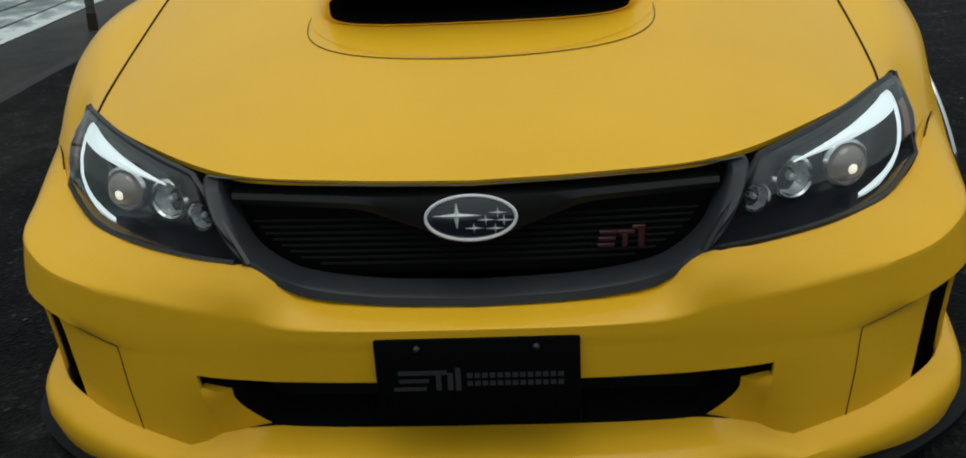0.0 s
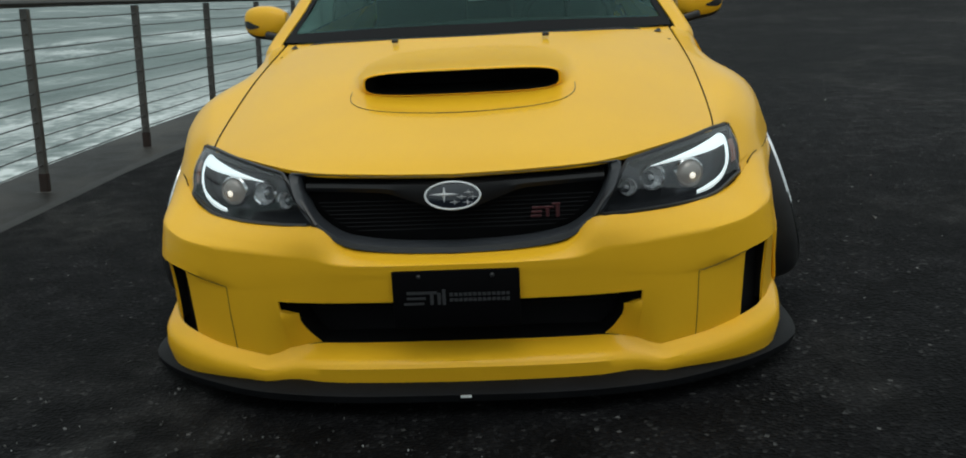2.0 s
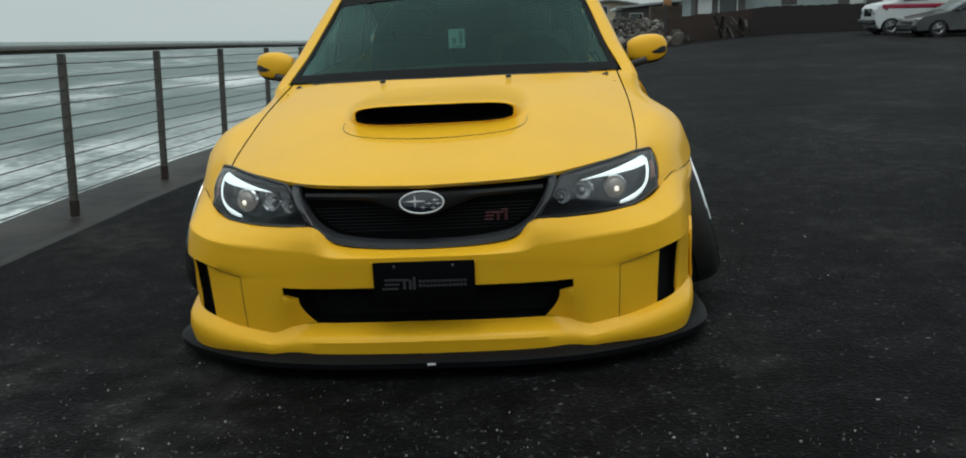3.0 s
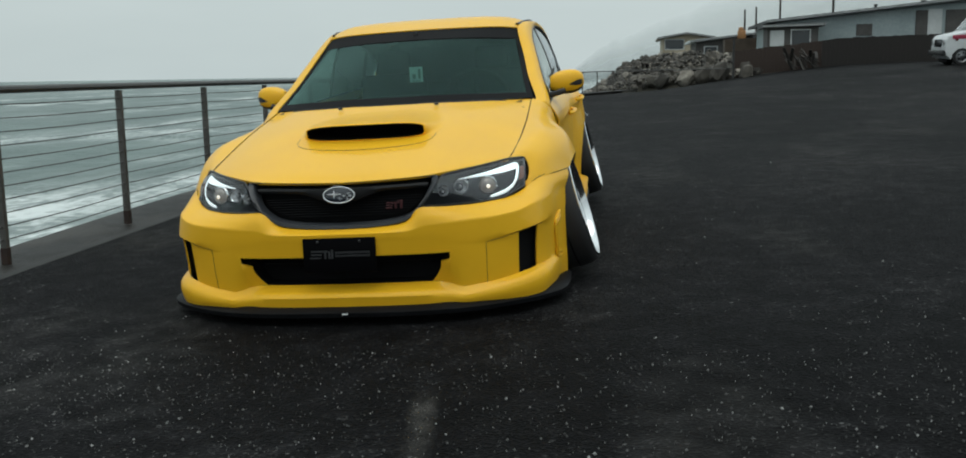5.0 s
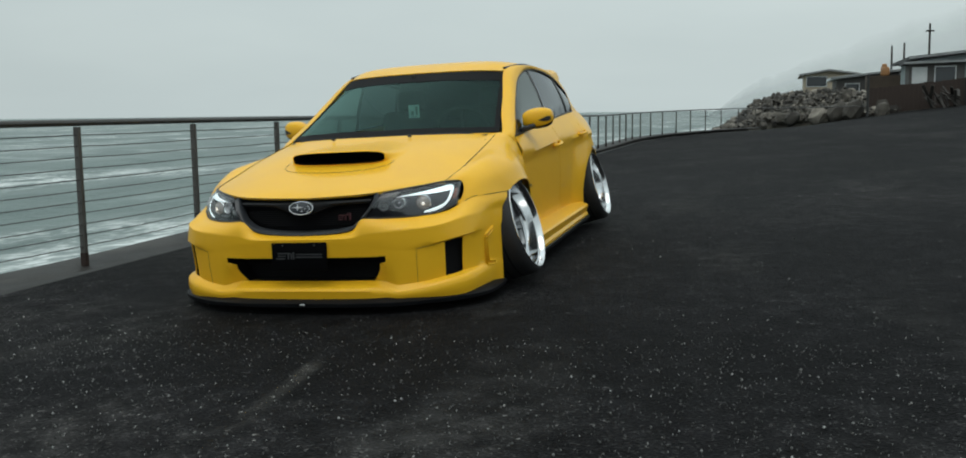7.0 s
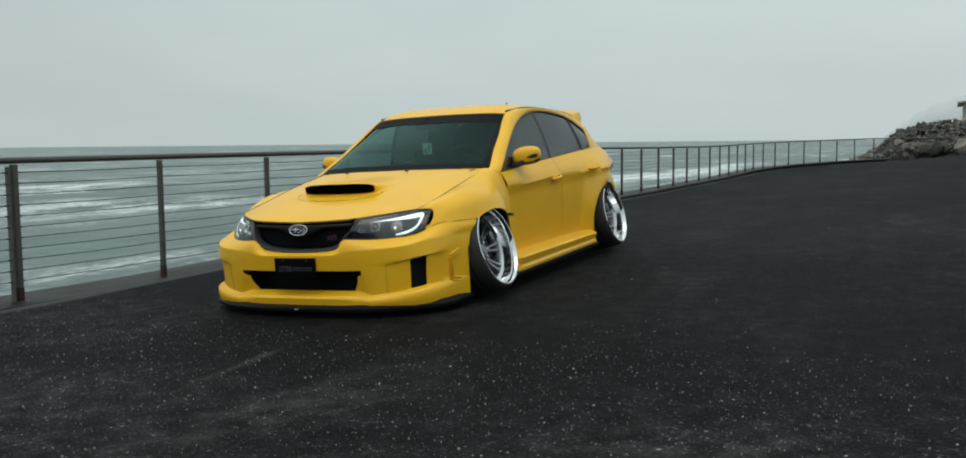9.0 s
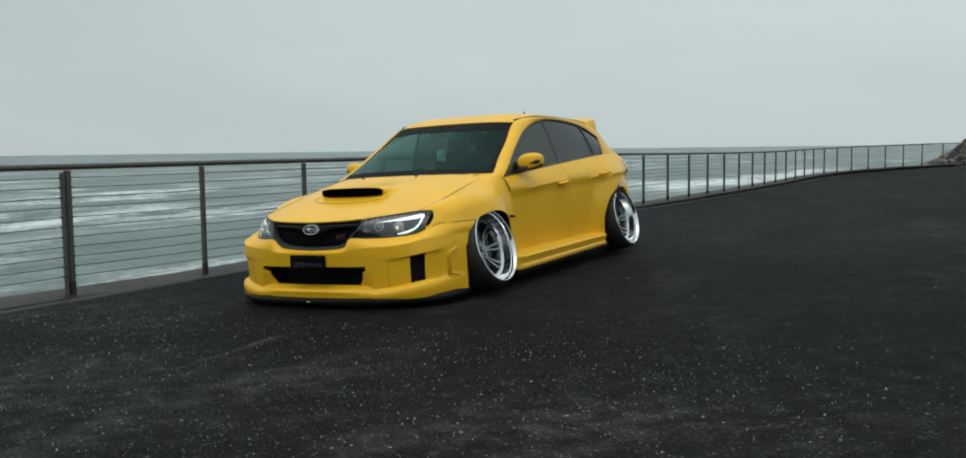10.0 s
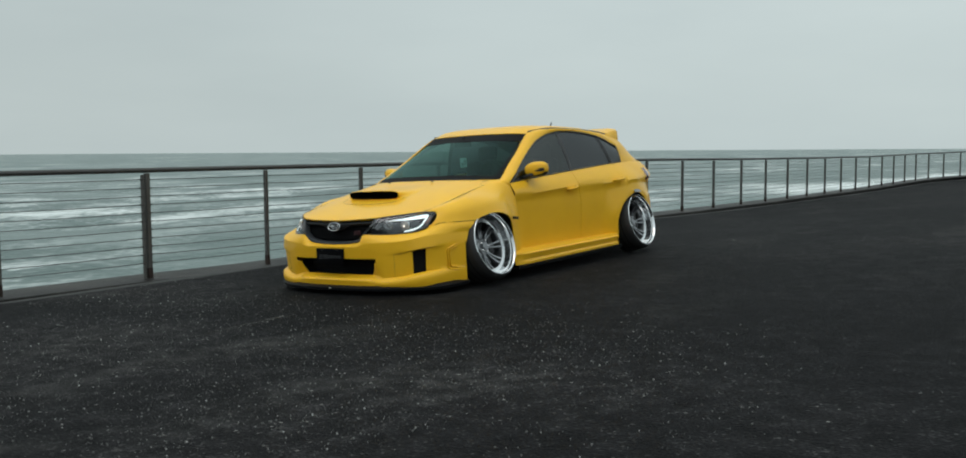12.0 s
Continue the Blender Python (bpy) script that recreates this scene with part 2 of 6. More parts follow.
# ---- the yellow hatchback ----
# Built in a frame with x to the car's left, y from nose to tail, z up from the road.
CAR_POSE = pose(-0.018, 1.219, 0.039, 0.82, -2.45, 1.20)
SX, SY, SZ = 1.009, -0.077, 0.976
INSIDE = (0, 2.4, 0.5)
car = new("hatchback_car")
car.matrix_world = CAR_POSE
tagged(car, "lowered yellow hatchback car with cambered wheels, parked on asphalt", "car")


def fit(bm):
    """Sets the drawn body to its true width, height and length; the glasshouse sits a little further forward than the flanks."""
    for v in bm.verts:
        k = min(1.0, max(0.0, (v.co.z - .55) / .30))
        v.co = Vector((v.co.x * SX, v.co.y + SY - .0229 * k * k * (3 - 2 * k) * (v.co.y - .2), v.co.z * SZ))


def part(name, bm, mat, parent=None, label="", sharp=35.0, mapped=True):
    if mapped:
        fit(bm)
    bmesh.ops.remove_doubles(bm, verts=bm.verts[:], dist=0.0004)
    return link_mesh(name, bm, mat, parent or car, label, sharp)


def shell(name, grid, mat, parent=None, label="", depth=0.006, skip=None, sharp=35.0, side=1, centre=INSIDE):
    """A body panel from a grid of points, facing outwards, with turned-in edges."""
    bm = bmesh.new()
    add_grid(bm, grid * [side, 1, 1], skip)
    loose = [v for v in bm.verts if not v.link_faces]
    bmesh.ops.delete(bm, geom=loose, context="VERTS")
    bmesh.ops.remove_doubles(bm, verts=bm.verts[:], dist=0.0003)
    face_away(bm, (centre[0] * side, centre[1], centre[2]))
    if depth:
        thicken(bm, depth)
    return part(name, bm, mat, parent, label, sharp)


# bonnet, with its air scoop
HOOD = [
    [(0, .238, .585), (.19, .244, .590), (.375, .266, .600), (.55, .389, .617), (.682, .527, .628)],
    [(0, .335, .625), (.19, .341, .629), (.39, .373, .635), (.565, .47, .640), (.688, .615, .651)],
    [(0, .60, .703), (.20, .605, .707), (.40, .63, .708), (.58, .70, .700), (.694, .81, .698)],
    [(0, .93, .792), (.22, .935, .795), (.42, .96, .792), (.60, 1.04, .781), (.698, 1.13, .773)],
    [(0, 1.245, .868), (.25, 1.28, .869), (.50, 1.39, .864), (.64, 1.50, .856), (.700, 1.56, .852)],
]
def widen(y):
    """How far the bonnet's side edge bows out over the wings."""
    return .012 * math.sin(math.pi * min(max((y - .53) / 1.03, 0), 1)) ** .8


HOOD = [[(x + widen(y) * k, y, z - .010 * widen(y) / .012 * k) for k, (x, y, z) in zip((0, 0, .1, .5, 1), r)] for r in HOOD]
hood_grid = surface(HOOD, 24, 28)
hood_full = both_halves(hood_grid)
SCOOP_Y, SCOOP_L, SCOOP_W = .868, .292, .345


def in_scoop(p, k):
    return (abs(p[0]) / SCOOP_W) ** 2.6 + (abs(p[1] - SCOOP_Y) / SCOOP_L) ** 2.6 < k


def scoop_hole(r, c):
    return all(in_scoop(hood_full[i, j], .92) for i in (r, r + 1) for j in (c, c + 1))


hood = shell("bonnet", hood_full, YELLOW, label="yellow bonnet with a wide air scoop", depth=0.012, skip=scoop_hole)
hood_pts = hood_full.reshape(-1, 3)


def on_hood(x, y):
    """The height of the bonnet's own surface."""
    d = (hood_pts[:, 0] - x) ** 2 + (hood_pts[:, 1] - y) ** 2
    near = hood_pts[np.argsort(d)[:7]]
    a = np.column_stack([near[:, :2] - [x, y], np.ones(len(near))])
    return float(np.linalg.lstsq(a, near[:, 2], rcond=None)[0][2])


# the scoop: a rounded hump that opens forwards
def scoop_mouth(y, w, low, high, n=64, power=4.0):
    out = []
    for k in range(n):
        a = 2 * math.pi * k / n
        c, s = math.cos(a), math.sin(a)
        x = w * math.copysign(abs(c) ** (2 / power), c)
        z = (low + high) / 2 + (high - low) / 2 * math.copysign(abs(s) ** (2 / power), s)
        out.append((x, y + 0.012 * (abs(x) / w) ** 2 - 0.010 * s, z))
    return np.array(out)


rings = [scoop_mouth(.703, .286, .729, .809), scoop_mouth(.697, .282, .732, .806), scoop_mouth(.697, .279, .734, .804), scoop_mouth(.712, .276, .735, .802), scoop_mouth(.90, .25, .745, .802)]
skirt = []
for t_ in np.linspace(1, 0, 22):
    f = t_ ** 1.35
    ring = []
    for k, m_ in enumerate(rings[0]):
        a = 2 * math.pi * k / 64
        c, s = math.cos(a), math.sin(a)
        ox = SCOOP_W * math.copysign(abs(c) ** (2 / 2.6), c)
        oy = SCOOP_Y + SCOOP_L * math.copysign(abs(s) ** (2 / 2.6), s)
        x, y = m_[0] + (ox - m_[0]) * f, m_[1] + (oy - m_[1]) * f
        rise = m_[2] - on_hood(m_[0], m_[1])
        ring.append((x, y, on_hood(x, y) + .0009 + rise * (1 - f) ** (1.9 if s > -.3 else 1.5) + .0015 * math.sin(math.pi * f)))
    skirt.append(ring)
bm = bmesh.new()
add_grid(bm, np.array(skirt + [list(map(tuple, r)) for r in rings[1:3]]), close_u=True)
bmesh.ops.recalc_face_normals(bm, faces=bm.faces[:])
face_away(bm, (0, .95, .4))
part("scoop_hump", bm, YELLOW, hood, sharp=60)
# the mouth's shade is put into a black duct
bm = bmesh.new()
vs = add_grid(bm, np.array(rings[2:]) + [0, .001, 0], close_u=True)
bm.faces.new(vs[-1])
part("scoop_duct", bm, VOID_BLACK, hood, "mouth of the air scoop, its shade painted black")
# dark joint round the front of the scoop
seam = []
for a in np.linspace(-1, 1, 61):
    t_ = a * math.pi * .56
    c, s = math.cos(t_), math.sin(t_)
    x = .325 * math.copysign(abs(s) ** .74, s)
    y = .735 - .166 * math.copysign(abs(c) ** .74, c)
    seam.append((x, y, on_hood(x, y) + .0012))
bm = bmesh.new()
add_tube(bm, seam, .0010, 5)
part("scoop_joint", bm, BLACK_PLASTIC, hood)
for s in (1, -1):
    bm = bmesh.new()
    add_tube(bm, [(s * (x + .001), y, z + .0006) for x, y, z in hood_grid[1:, -1]], .0022, 5)
    part("bonnet_joint", bm, VOID_BLACK, hood, "dark gap along the bonnet")
for s in (1, -1):
    bm = bmesh.new()
    add_box(bm, (.022, .016, .012), Matrix.Translation((s * .251, 1.205, .866)), .003)
    part("washer_nozzle", bm, BLACK_PLASTIC, hood, "black washer nozzle")

# front bumper: stations from the middle to the wheel arch, rows from its upper edge down
B_PLAN = [(0, .155), (.16, .157), (.285, .163), (.36, .172), (.457, .193), (.56, .232), (.645, .268), (.738, .318), (.817, .400), (.858, .550), (.874, .67), (.902, .785)]
B_TOP = [(0, .205, .386), (.15, .208, .390), (.275, .212, .408), (.340, .198, .469), (.44, .240, .465), (.55, .307, .462), (.62, .361, .467), (.703, .440, .474), (.754, .505, .499), (.806, .61, .532), (.862, .73, .5315), (.914, .905, .530)]
B_ROWS = []


def bumper_row(heights, offsets):
    """One row: its height, and how far it stands out from the plan, at each station."""
    B_ROWS.append((heights, offsets))


bumper_row([.372, .372, .376, .392, .402, .408, .412, .424, .446, .45, .45, .45], [0, 0, 0, 0, 0, 0, 0, -.006, -.016, -.012, -.004, 0])
bumper_row([.335, .335, .333, .331, .322, .306, .316, .336, .352, .357, .352, .350], [-.002, -.002, -.002, -.002, 0, 0, .001, .002, .002, 0, 0, 0])
bumper_row([.325, .325, .324, .322, .314, .299, .308, .328, .343, .349, .344, .342], [-.003, -.003, -.003, -.003, -.001, -.001, -.004, -.009, -.012, -.002, 0, 0])
bumper_row([.272, .272, .272, .272, .274, .279, .281, .281, .281, .281, .281, .281], [-.009, -.009, -.009, -.008, -.003, -.002, -.007, -.014, -.018, -.004, 0, 0])
bumper_row([.212] * 12, [-.050, -.050, -.048, -.042, -.013, -.006, -.011, -.019, -.023, -.006, 0, 0])
bumper_row([.136, .136, .136, .136, .136, .112, .126, .144, .160, .166, .170, .172], [-.080, -.080, -.078, -.076, -.058, -.016, -.018, -.024, -.025, -.004, 0, 0])
bumper_row([.124, .124, .124, .123, .114, .094, .110, .129, .146, .154, .160, .164], [-.046, -.046, -.046, -.050, -.044, -.004, .004, .005, .006, .006, .004, 0])
bumper_row([.108, .108, .107, .104, .094, .080, .096, .114, .130, .139, .146, .150], [-.006, -.006, -.008, -.012, -.022, .010, .016, .017, .017, .013, .008, .002])
bumper_row([.094, .094, .093, .090, .080, .060, .068, .080, .092, .104, .114, .120], [.002, .002, 0, -.004, -.016, .012, .019, .020, .020, .015, .010, .002])
bumper_row([.038, .038, .038, .039, .042, .030, .030, .032, .036, .040, .042, .045], [-.010, -.010, -.012, -.014, -.022, -.004, .002, .006, .006, .004, 0, 0])
FINE = 4
plan = curve_through(B_PLAN, 11 * FINE)
tang = np.gradient(plan, axis=0)
norm = np.stack([tang[:, 1], -tang[:, 0]], 1)
norm /= np.linalg.norm(norm, axis=1)[:, None]
edge = curve_through(B_TOP, 11 * FINE)
rows = []
for n_, (hs, ds) in enumerate(B_ROWS):
    h, d = (curve_through([(v,) for v in row], 11 * FINE)[:, 0] for row in (hs, ds))
    if n_ > 4:
        # the lower blade is folded firmly, not rolled
        at = np.linspace(0, 11, 11 * FINE + 1)
        h, d = (np.interp(at, [0, 3.1, 3.62, 3.86, 4.42, 6, 7, 8, 9, 10, 11], [row[0], row[3], row[4], row[4], *row[5:]]) for row in (hs, ds))
    xy = plan + norm * d[:, None]
    xy[:, 0] = np.maximum(xy[:, 0], 0)
    xy[0, 0] = 0
    rows.append(np.column_stack([xy, h]))
rows = np.array(rows)
for k in range(9 * FINE, 11 * FINE + 1):
    w = (k / FINE - 9) / 2
    rows[:, k, 1] += w * np.maximum(0, rows[:, k, 2] - .36) * .80
    rows[:, k, 0] += w * np.maximum(0, rows[:, k, 2] - .36) * .06
mids = []
for a, b in zip(rows[:-1], rows[1:]):
    mids += [a, (a + b) / 2]
# a firm shoulder crease runs along the first row, from the grille to the wheel
upper = []
for k in range(len(edge)):
    out_ = np.array([*norm[k], .004])
    shoulder = rows[0][k]
    upper.append(curve_through([edge[k], edge[k] * .58 + rows[0][k] * .42 + out_ * .010, shoulder * .80 + edge[k] * .20 + out_ * .006, shoulder + out_ * .002, shoulder * .82 + rows[1][k] * .18 + out_ * .002, rows[0][k] * .45 + rows[1][k] * .55 + out_ * .002, rows[1][k]], 12))
upper = np.stack(upper, 1)
bump_grid = np.concatenate([upper[:-1], np.array(mids[2:]), rows[-1:]])
N0 = len(upper) - 3


def bumper_hole(r, c):
    k = abs(c - 11 * FINE + .5) / FINE
    row = (r - N0) / 2
    return (3 <= row < 5 and k < 3.99) or (2 <= row < 5 and 7 < k < 8)


bumper = shell("front_bumper", both_halves(bump_grid), YELLOW, label="yellow front bumper with a wide lower intake", depth=.006, skip=bumper_hole, sharp=38)
# intake shade drawn as black sheets behind the opening; lower corners filled in yellow
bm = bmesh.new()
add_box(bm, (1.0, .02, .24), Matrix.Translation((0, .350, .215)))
part("intake_backing", bm, VOID_BLACK, bumper, "intake backing, painted black for shade")
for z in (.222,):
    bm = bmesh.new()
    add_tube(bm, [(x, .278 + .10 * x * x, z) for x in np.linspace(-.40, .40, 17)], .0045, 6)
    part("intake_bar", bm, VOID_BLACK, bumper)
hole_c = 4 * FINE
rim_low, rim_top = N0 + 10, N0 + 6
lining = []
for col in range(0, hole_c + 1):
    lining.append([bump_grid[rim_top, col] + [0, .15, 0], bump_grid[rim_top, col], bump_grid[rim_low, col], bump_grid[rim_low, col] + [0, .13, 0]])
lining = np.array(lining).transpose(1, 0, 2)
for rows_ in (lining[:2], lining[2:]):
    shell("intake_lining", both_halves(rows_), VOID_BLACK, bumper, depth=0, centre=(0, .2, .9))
for s in (1, -1):
    gr = []
    for f in (.24, .25, .34, .42, .5, .58, .66, .74, .82, .9, .96, 1):
        r = rim_top + f * (rim_low - rim_top)
        k = min(int(r), rim_low - 1)
        q = bump_grid[k, hole_c] * (1 - r + k) + bump_grid[k + 1, hole_c] * (r - k)
        grow, low = min(1, (f - .24) / .09), max(0, (f - .50) / .50)
        run = .042 * grow + .044 * low ** 1.6
        gr.append([q + [.001, -.001, 0], q + [-run * .5, .006, 0], q + [-run, .020, -.003 * f], q + [-run, .022, -.003 * f], q + [-run - .004, .16, -.004 * f]])
    shell("intake_cheek", np.array(gr)[:, :3], YELLOW, bumper, depth=0, side=s, centre=(.7, .2, .2))
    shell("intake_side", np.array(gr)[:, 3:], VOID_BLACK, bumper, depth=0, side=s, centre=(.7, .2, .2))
    # side vent with a black sheet for the shade behind its opening
    bm = bmesh.new()
    add_box(bm, (.17, .012, .25), Matrix.Translation((s * .752, .420, .235)) @ Matrix.Rotation(s * radians(46), 4, "Z"))
    part("vent_backing", bm, VOID_BLACK, bumper, "side vent backing, painted black for shade")
    # the vent's outer wall turns in, in body colour
    rim = bump_grid[N0 + 4:N0 + 11, 8 * FINE]
    shell("vent_wall", np.stack([rim + [.0005, 0, 0], rim + [-.001, .004, 0], rim + [-.003, .010, 0]], 1), YELLOW, bumper, depth=0, side=s, centre=(1.3, .4, .2))
    shell("vent_lining", np.stack([rim + [-.003, .010, 0], rim + [-.020, .055, 0], rim + [-.028, .095, 0]], 1), BLACK_PLASTIC, bumper, depth=0, side=s, centre=(1.3, .4, .2))
    # joint between bumper and wing, from the lamp to the wheel arch
    bm = bmesh.new()
    add_tube(bm, [tuple((q + [.001, -.0006, .001]) * [s, 1, 1]) for q in edge[8 * FINE + 2:]], .0016, 5)
    part("wing_joint", bm, VOID_BLACK, bumper)
    # joint of the blanking panel beside the vent
    bm = bmesh.new()
    col = 5 * FINE + 2
    add_tube(bm, [tuple((bump_grid[r, col] + [.0004, -.0006, 0]) * [s, 1, 1]) for r in range(N0 + 4, N0 + 11)], .0009, 5)
    add_tube(bm, [tuple((bump_grid[N0 + 4, c] + [.0004, -.0006, 0]) * [s, 1, 1]) for c in range(col, 7 * FINE + 1)], .0009, 5)
    part("panel_joint", bm, BLACK_PLASTIC, bumper)
    # raised frame on the flank
    xs = lambda y: float(np.interp(y, plan[:, 1], plan[:, 0])) + .004
    fr = [(s * xs(y), y, z) for y, z in ((.600, .325), (.690, .355), (.697, .345), (.690, .335), (.623, .312), (.617, .30), (.619, .185), (.627, .173), (.693, .165), (.697, .155), (.690, .147), (.607, .153), (.595, .167), (.591, .31))]
    bm = bmesh.new()
    add_tube(bm, fr, .007, 6, closed=True)
    part("flank_frame", bm, YELLOW, bumper)

# number-plate panel with grey print
plate_m = Matrix.Translation((0, .149, .283)) @ Matrix.Rotation(radians(-3), 4, "X")
bm = bmesh.new()
add_box(bm, (.312, .010, .150), plate_m, .004)
plate = part("plate_panel", bm, PLATE_BLACK, bumper, "black show plate with dull grey print")
def plate_bar(x, z, w, h, lean=0.0):
    bm = bmesh.new()
    add_box(bm, (w, .0016, h), plate_m @ Matrix.Translation((x, -.0058, z)) @ Matrix.Shear("XZ", 4, (lean, 0)) if lean else plate_m @ Matrix.Translation((x, -.0058, z)))
    part("printed_bar", bm, PRINT_GREY, plate)
for x, z, w, h in ((-.098, .034, .046, .007), (-.098, .020, .046, .006), (-.104, .006, .050, .006), (-.062, .034, .030, .007), (-.060, .018, .008, .030), (-.042, .018, .008, .030), (-.030, .022, .008, .040)):
    plate_bar(x, z - .016, w, h)
for k in range(13):
    plate_bar(-.012 + .0115 * k, .012, .0085, .008)
    plate_bar(-.012 + .0115 * k, -.002, .0085, .008)
for s in (-1, 1):
    bm = bmesh.new()
    bmesh.ops.create_uvsphere(bm, u_segments=10, v_segments=6, radius=.006, matrix=plate_m @ Matrix.Translation((s * .09, -.005, .060)))
    part("plate_screw", bm, BLACK_PLASTIC, plate)

# splitter under the bumper
lip_plan = curve_through([(0, .118), (.28, .126), (.50, .168), (.662, .244), (.804, .347), (.896, .463), (.920, .60), (.917, .80)], 42)
lt = np.gradient(lip_plan, axis=0)
ln = np.stack([lt[:, 1], -lt[:, 0]], 1)
ln /= np.linalg.norm(ln, axis=1)[:, None]
def lip_ring(d, z, lift=0.0):
    xy = lip_plan + ln * d
    xy[0, 0] = 0
    up = lift * np.clip((np.arange(len(xy)) / len(xy) - .55) / .25, 0, 1)
    return np.column_stack([xy, np.full(len(xy), z) + up])
lip = np.array([lip_ring(-.09, .052), lip_ring(-.045, .051, .006), lip_ring(-.030, .046, .006), lip_ring(-.006, .039, .004), lip_ring(.002, .034, .002), lip_ring(-.002, .014, .002), lip_ring(-.012, .012), lip_ring(-.12, .016)])
shell("splitter", both_halves(lip), LIP_GREY, label="dark grey splitter lip close to the road", depth=0, centre=(0, .9, .035))
bm = bmesh.new()
add_box(bm, (.027, .0016, .007), Matrix.Translation((.012, .1156, .030)))
part("splitter_mark", bm, WHITE_MARK)

# radiator grille: graphite frame, black wing bar, slats, oval emblem
G_OUT = [(0, .234, .581), (.19, .240, .586), (.372, .262, .596), (.412, .272, .594), (.405, .242, .552), (.372, .212, .498), (.330, .208, .450), (.268, .209, .408), (.15, .206, .390), (0, .203, .385)]
G_IN = [(0, .244, .579), (.19, .250, .583), (.362, .268, .591), (.384, .272, .583), (.377, .253, .547), (.347, .220, .490), (.302, .214, .448), (.250, .214, .426), (.145, .211, .411), (0, .209, .406)]
go, gi = curve_through(G_OUT, 54), curve_through(G_IN, 54)
mid1, mid2 = go * .85 + gi * .15 + [0, -.006, 0], go * .2 + gi * .8 + [0, -.007, 0]
frame_grid = np.stack([go, mid1, mid2, gi, gi + [0, .05, 0]], 0)
frame_grid[:, 0, 0] = frame_grid[:, -1, 0] = 0
bm = bmesh.new()
add_grid(bm, frame_grid)
add_grid(bm, (frame_grid * [-1, 1, 1])[:, ::-1])
bmesh.ops.remove_doubles(bm, verts=bm.verts[:], dist=.0005)
face_away(bm, (0, 1.0, .48))
grille = part("grille", bm, GREY_SATIN, None, "graphite framed radiator grille with black slats")
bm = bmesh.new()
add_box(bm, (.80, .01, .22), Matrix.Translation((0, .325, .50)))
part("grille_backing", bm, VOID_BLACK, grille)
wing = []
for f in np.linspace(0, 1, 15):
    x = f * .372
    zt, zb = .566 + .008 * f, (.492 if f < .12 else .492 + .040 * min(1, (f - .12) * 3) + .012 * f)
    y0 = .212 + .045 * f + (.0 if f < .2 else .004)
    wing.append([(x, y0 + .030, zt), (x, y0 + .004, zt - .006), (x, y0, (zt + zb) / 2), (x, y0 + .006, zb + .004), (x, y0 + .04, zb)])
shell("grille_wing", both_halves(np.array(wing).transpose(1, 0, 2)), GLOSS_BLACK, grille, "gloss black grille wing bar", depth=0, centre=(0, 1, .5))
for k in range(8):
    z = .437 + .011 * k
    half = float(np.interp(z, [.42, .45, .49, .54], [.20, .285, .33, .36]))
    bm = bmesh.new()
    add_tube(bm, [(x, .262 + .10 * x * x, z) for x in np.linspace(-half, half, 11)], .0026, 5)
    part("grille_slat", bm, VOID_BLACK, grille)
emb = Matrix.Translation((0, .214, .534)) @ Matrix.Rotation(radians(-12), 4, "X")
def ellipse_ring(a, b, y, n=40):
    return np.array([emb @ Vector((a * math.cos(2 * math.pi * k / n), y, b * math.sin(2 * math.pi * k / n))) for k in range(n)])
bm = bmesh.new()
vs = add_grid(bm, np.array([ellipse_ring(.070, .036, .02), ellipse_ring(.070, .036, -.002), ellipse_ring(.066, .033, -.004)]), close_u=True)
bm.faces.new(vs[-1])
emblem = part("emblem", bm, BADGE_BLUE, grille, "oval dark emblem with chrome ring and stars")
bm = bmesh.new()
add_tube(bm, ellipse_ring(.0675, .0345, -.005), .0028, 8, closed=True)
part("emblem_ring", bm, SILVER_ENAMEL, emblem)
def star(x, z, r, stretch=1.0):
    bm = bmesh.new()
    pts = []
    for k in range(8):
        a = math.pi / 4 * k
        rr = r * (1.0 if k % 2 == 0 else .24) * (stretch if k in (0, 4) else 1)
        pts.append((x + rr * math.cos(a), z + rr * math.sin(a)))
    c = bm.verts.new(emb @ Vector((x, -.0085, z)))
    ring = [bm.verts.new(emb @ Vector((px, -.0045, pz))) for px, pz in pts]
    for k in range(8):
        bm.faces.new([c, ring[(k + 1) % 8], ring[k]])
    face_away(bm, (0, 1, .5))
    part("emblem_star", bm, SILVER_ENAMEL, emblem, sharp=10)
star(-.021, .0035, .021, 1.8)
for x, z in ((.040, .007), (.022, -.004), (.049, -.005), (.004, -.0165), (.036, -.0175)):
    star(x, z, .0085, 1.7)
bm = bmesh.new()
bad = Matrix.Translation((.235, .246, .476))
lean = Matrix.Shear("XZ", 4, (.28, 0))
for dx, dz, w, h in ((-.030, .011, .026, .006), (-.032, 0, .026, .006), (-.034, -.011, .026, .006), (-.003, .011, .026, .006), (-.005, -.003, .008, .022), (.020, .003, .009, .036), (.016, .019, .020, .006)):
    add_box(bm, (w, .005, h), bad @ Matrix.Translation((dx, 0, dz)) @ lean, .001, 1)
part("grille_badge", bm, RED_BADGE, grille, "dull red badge on the slats")

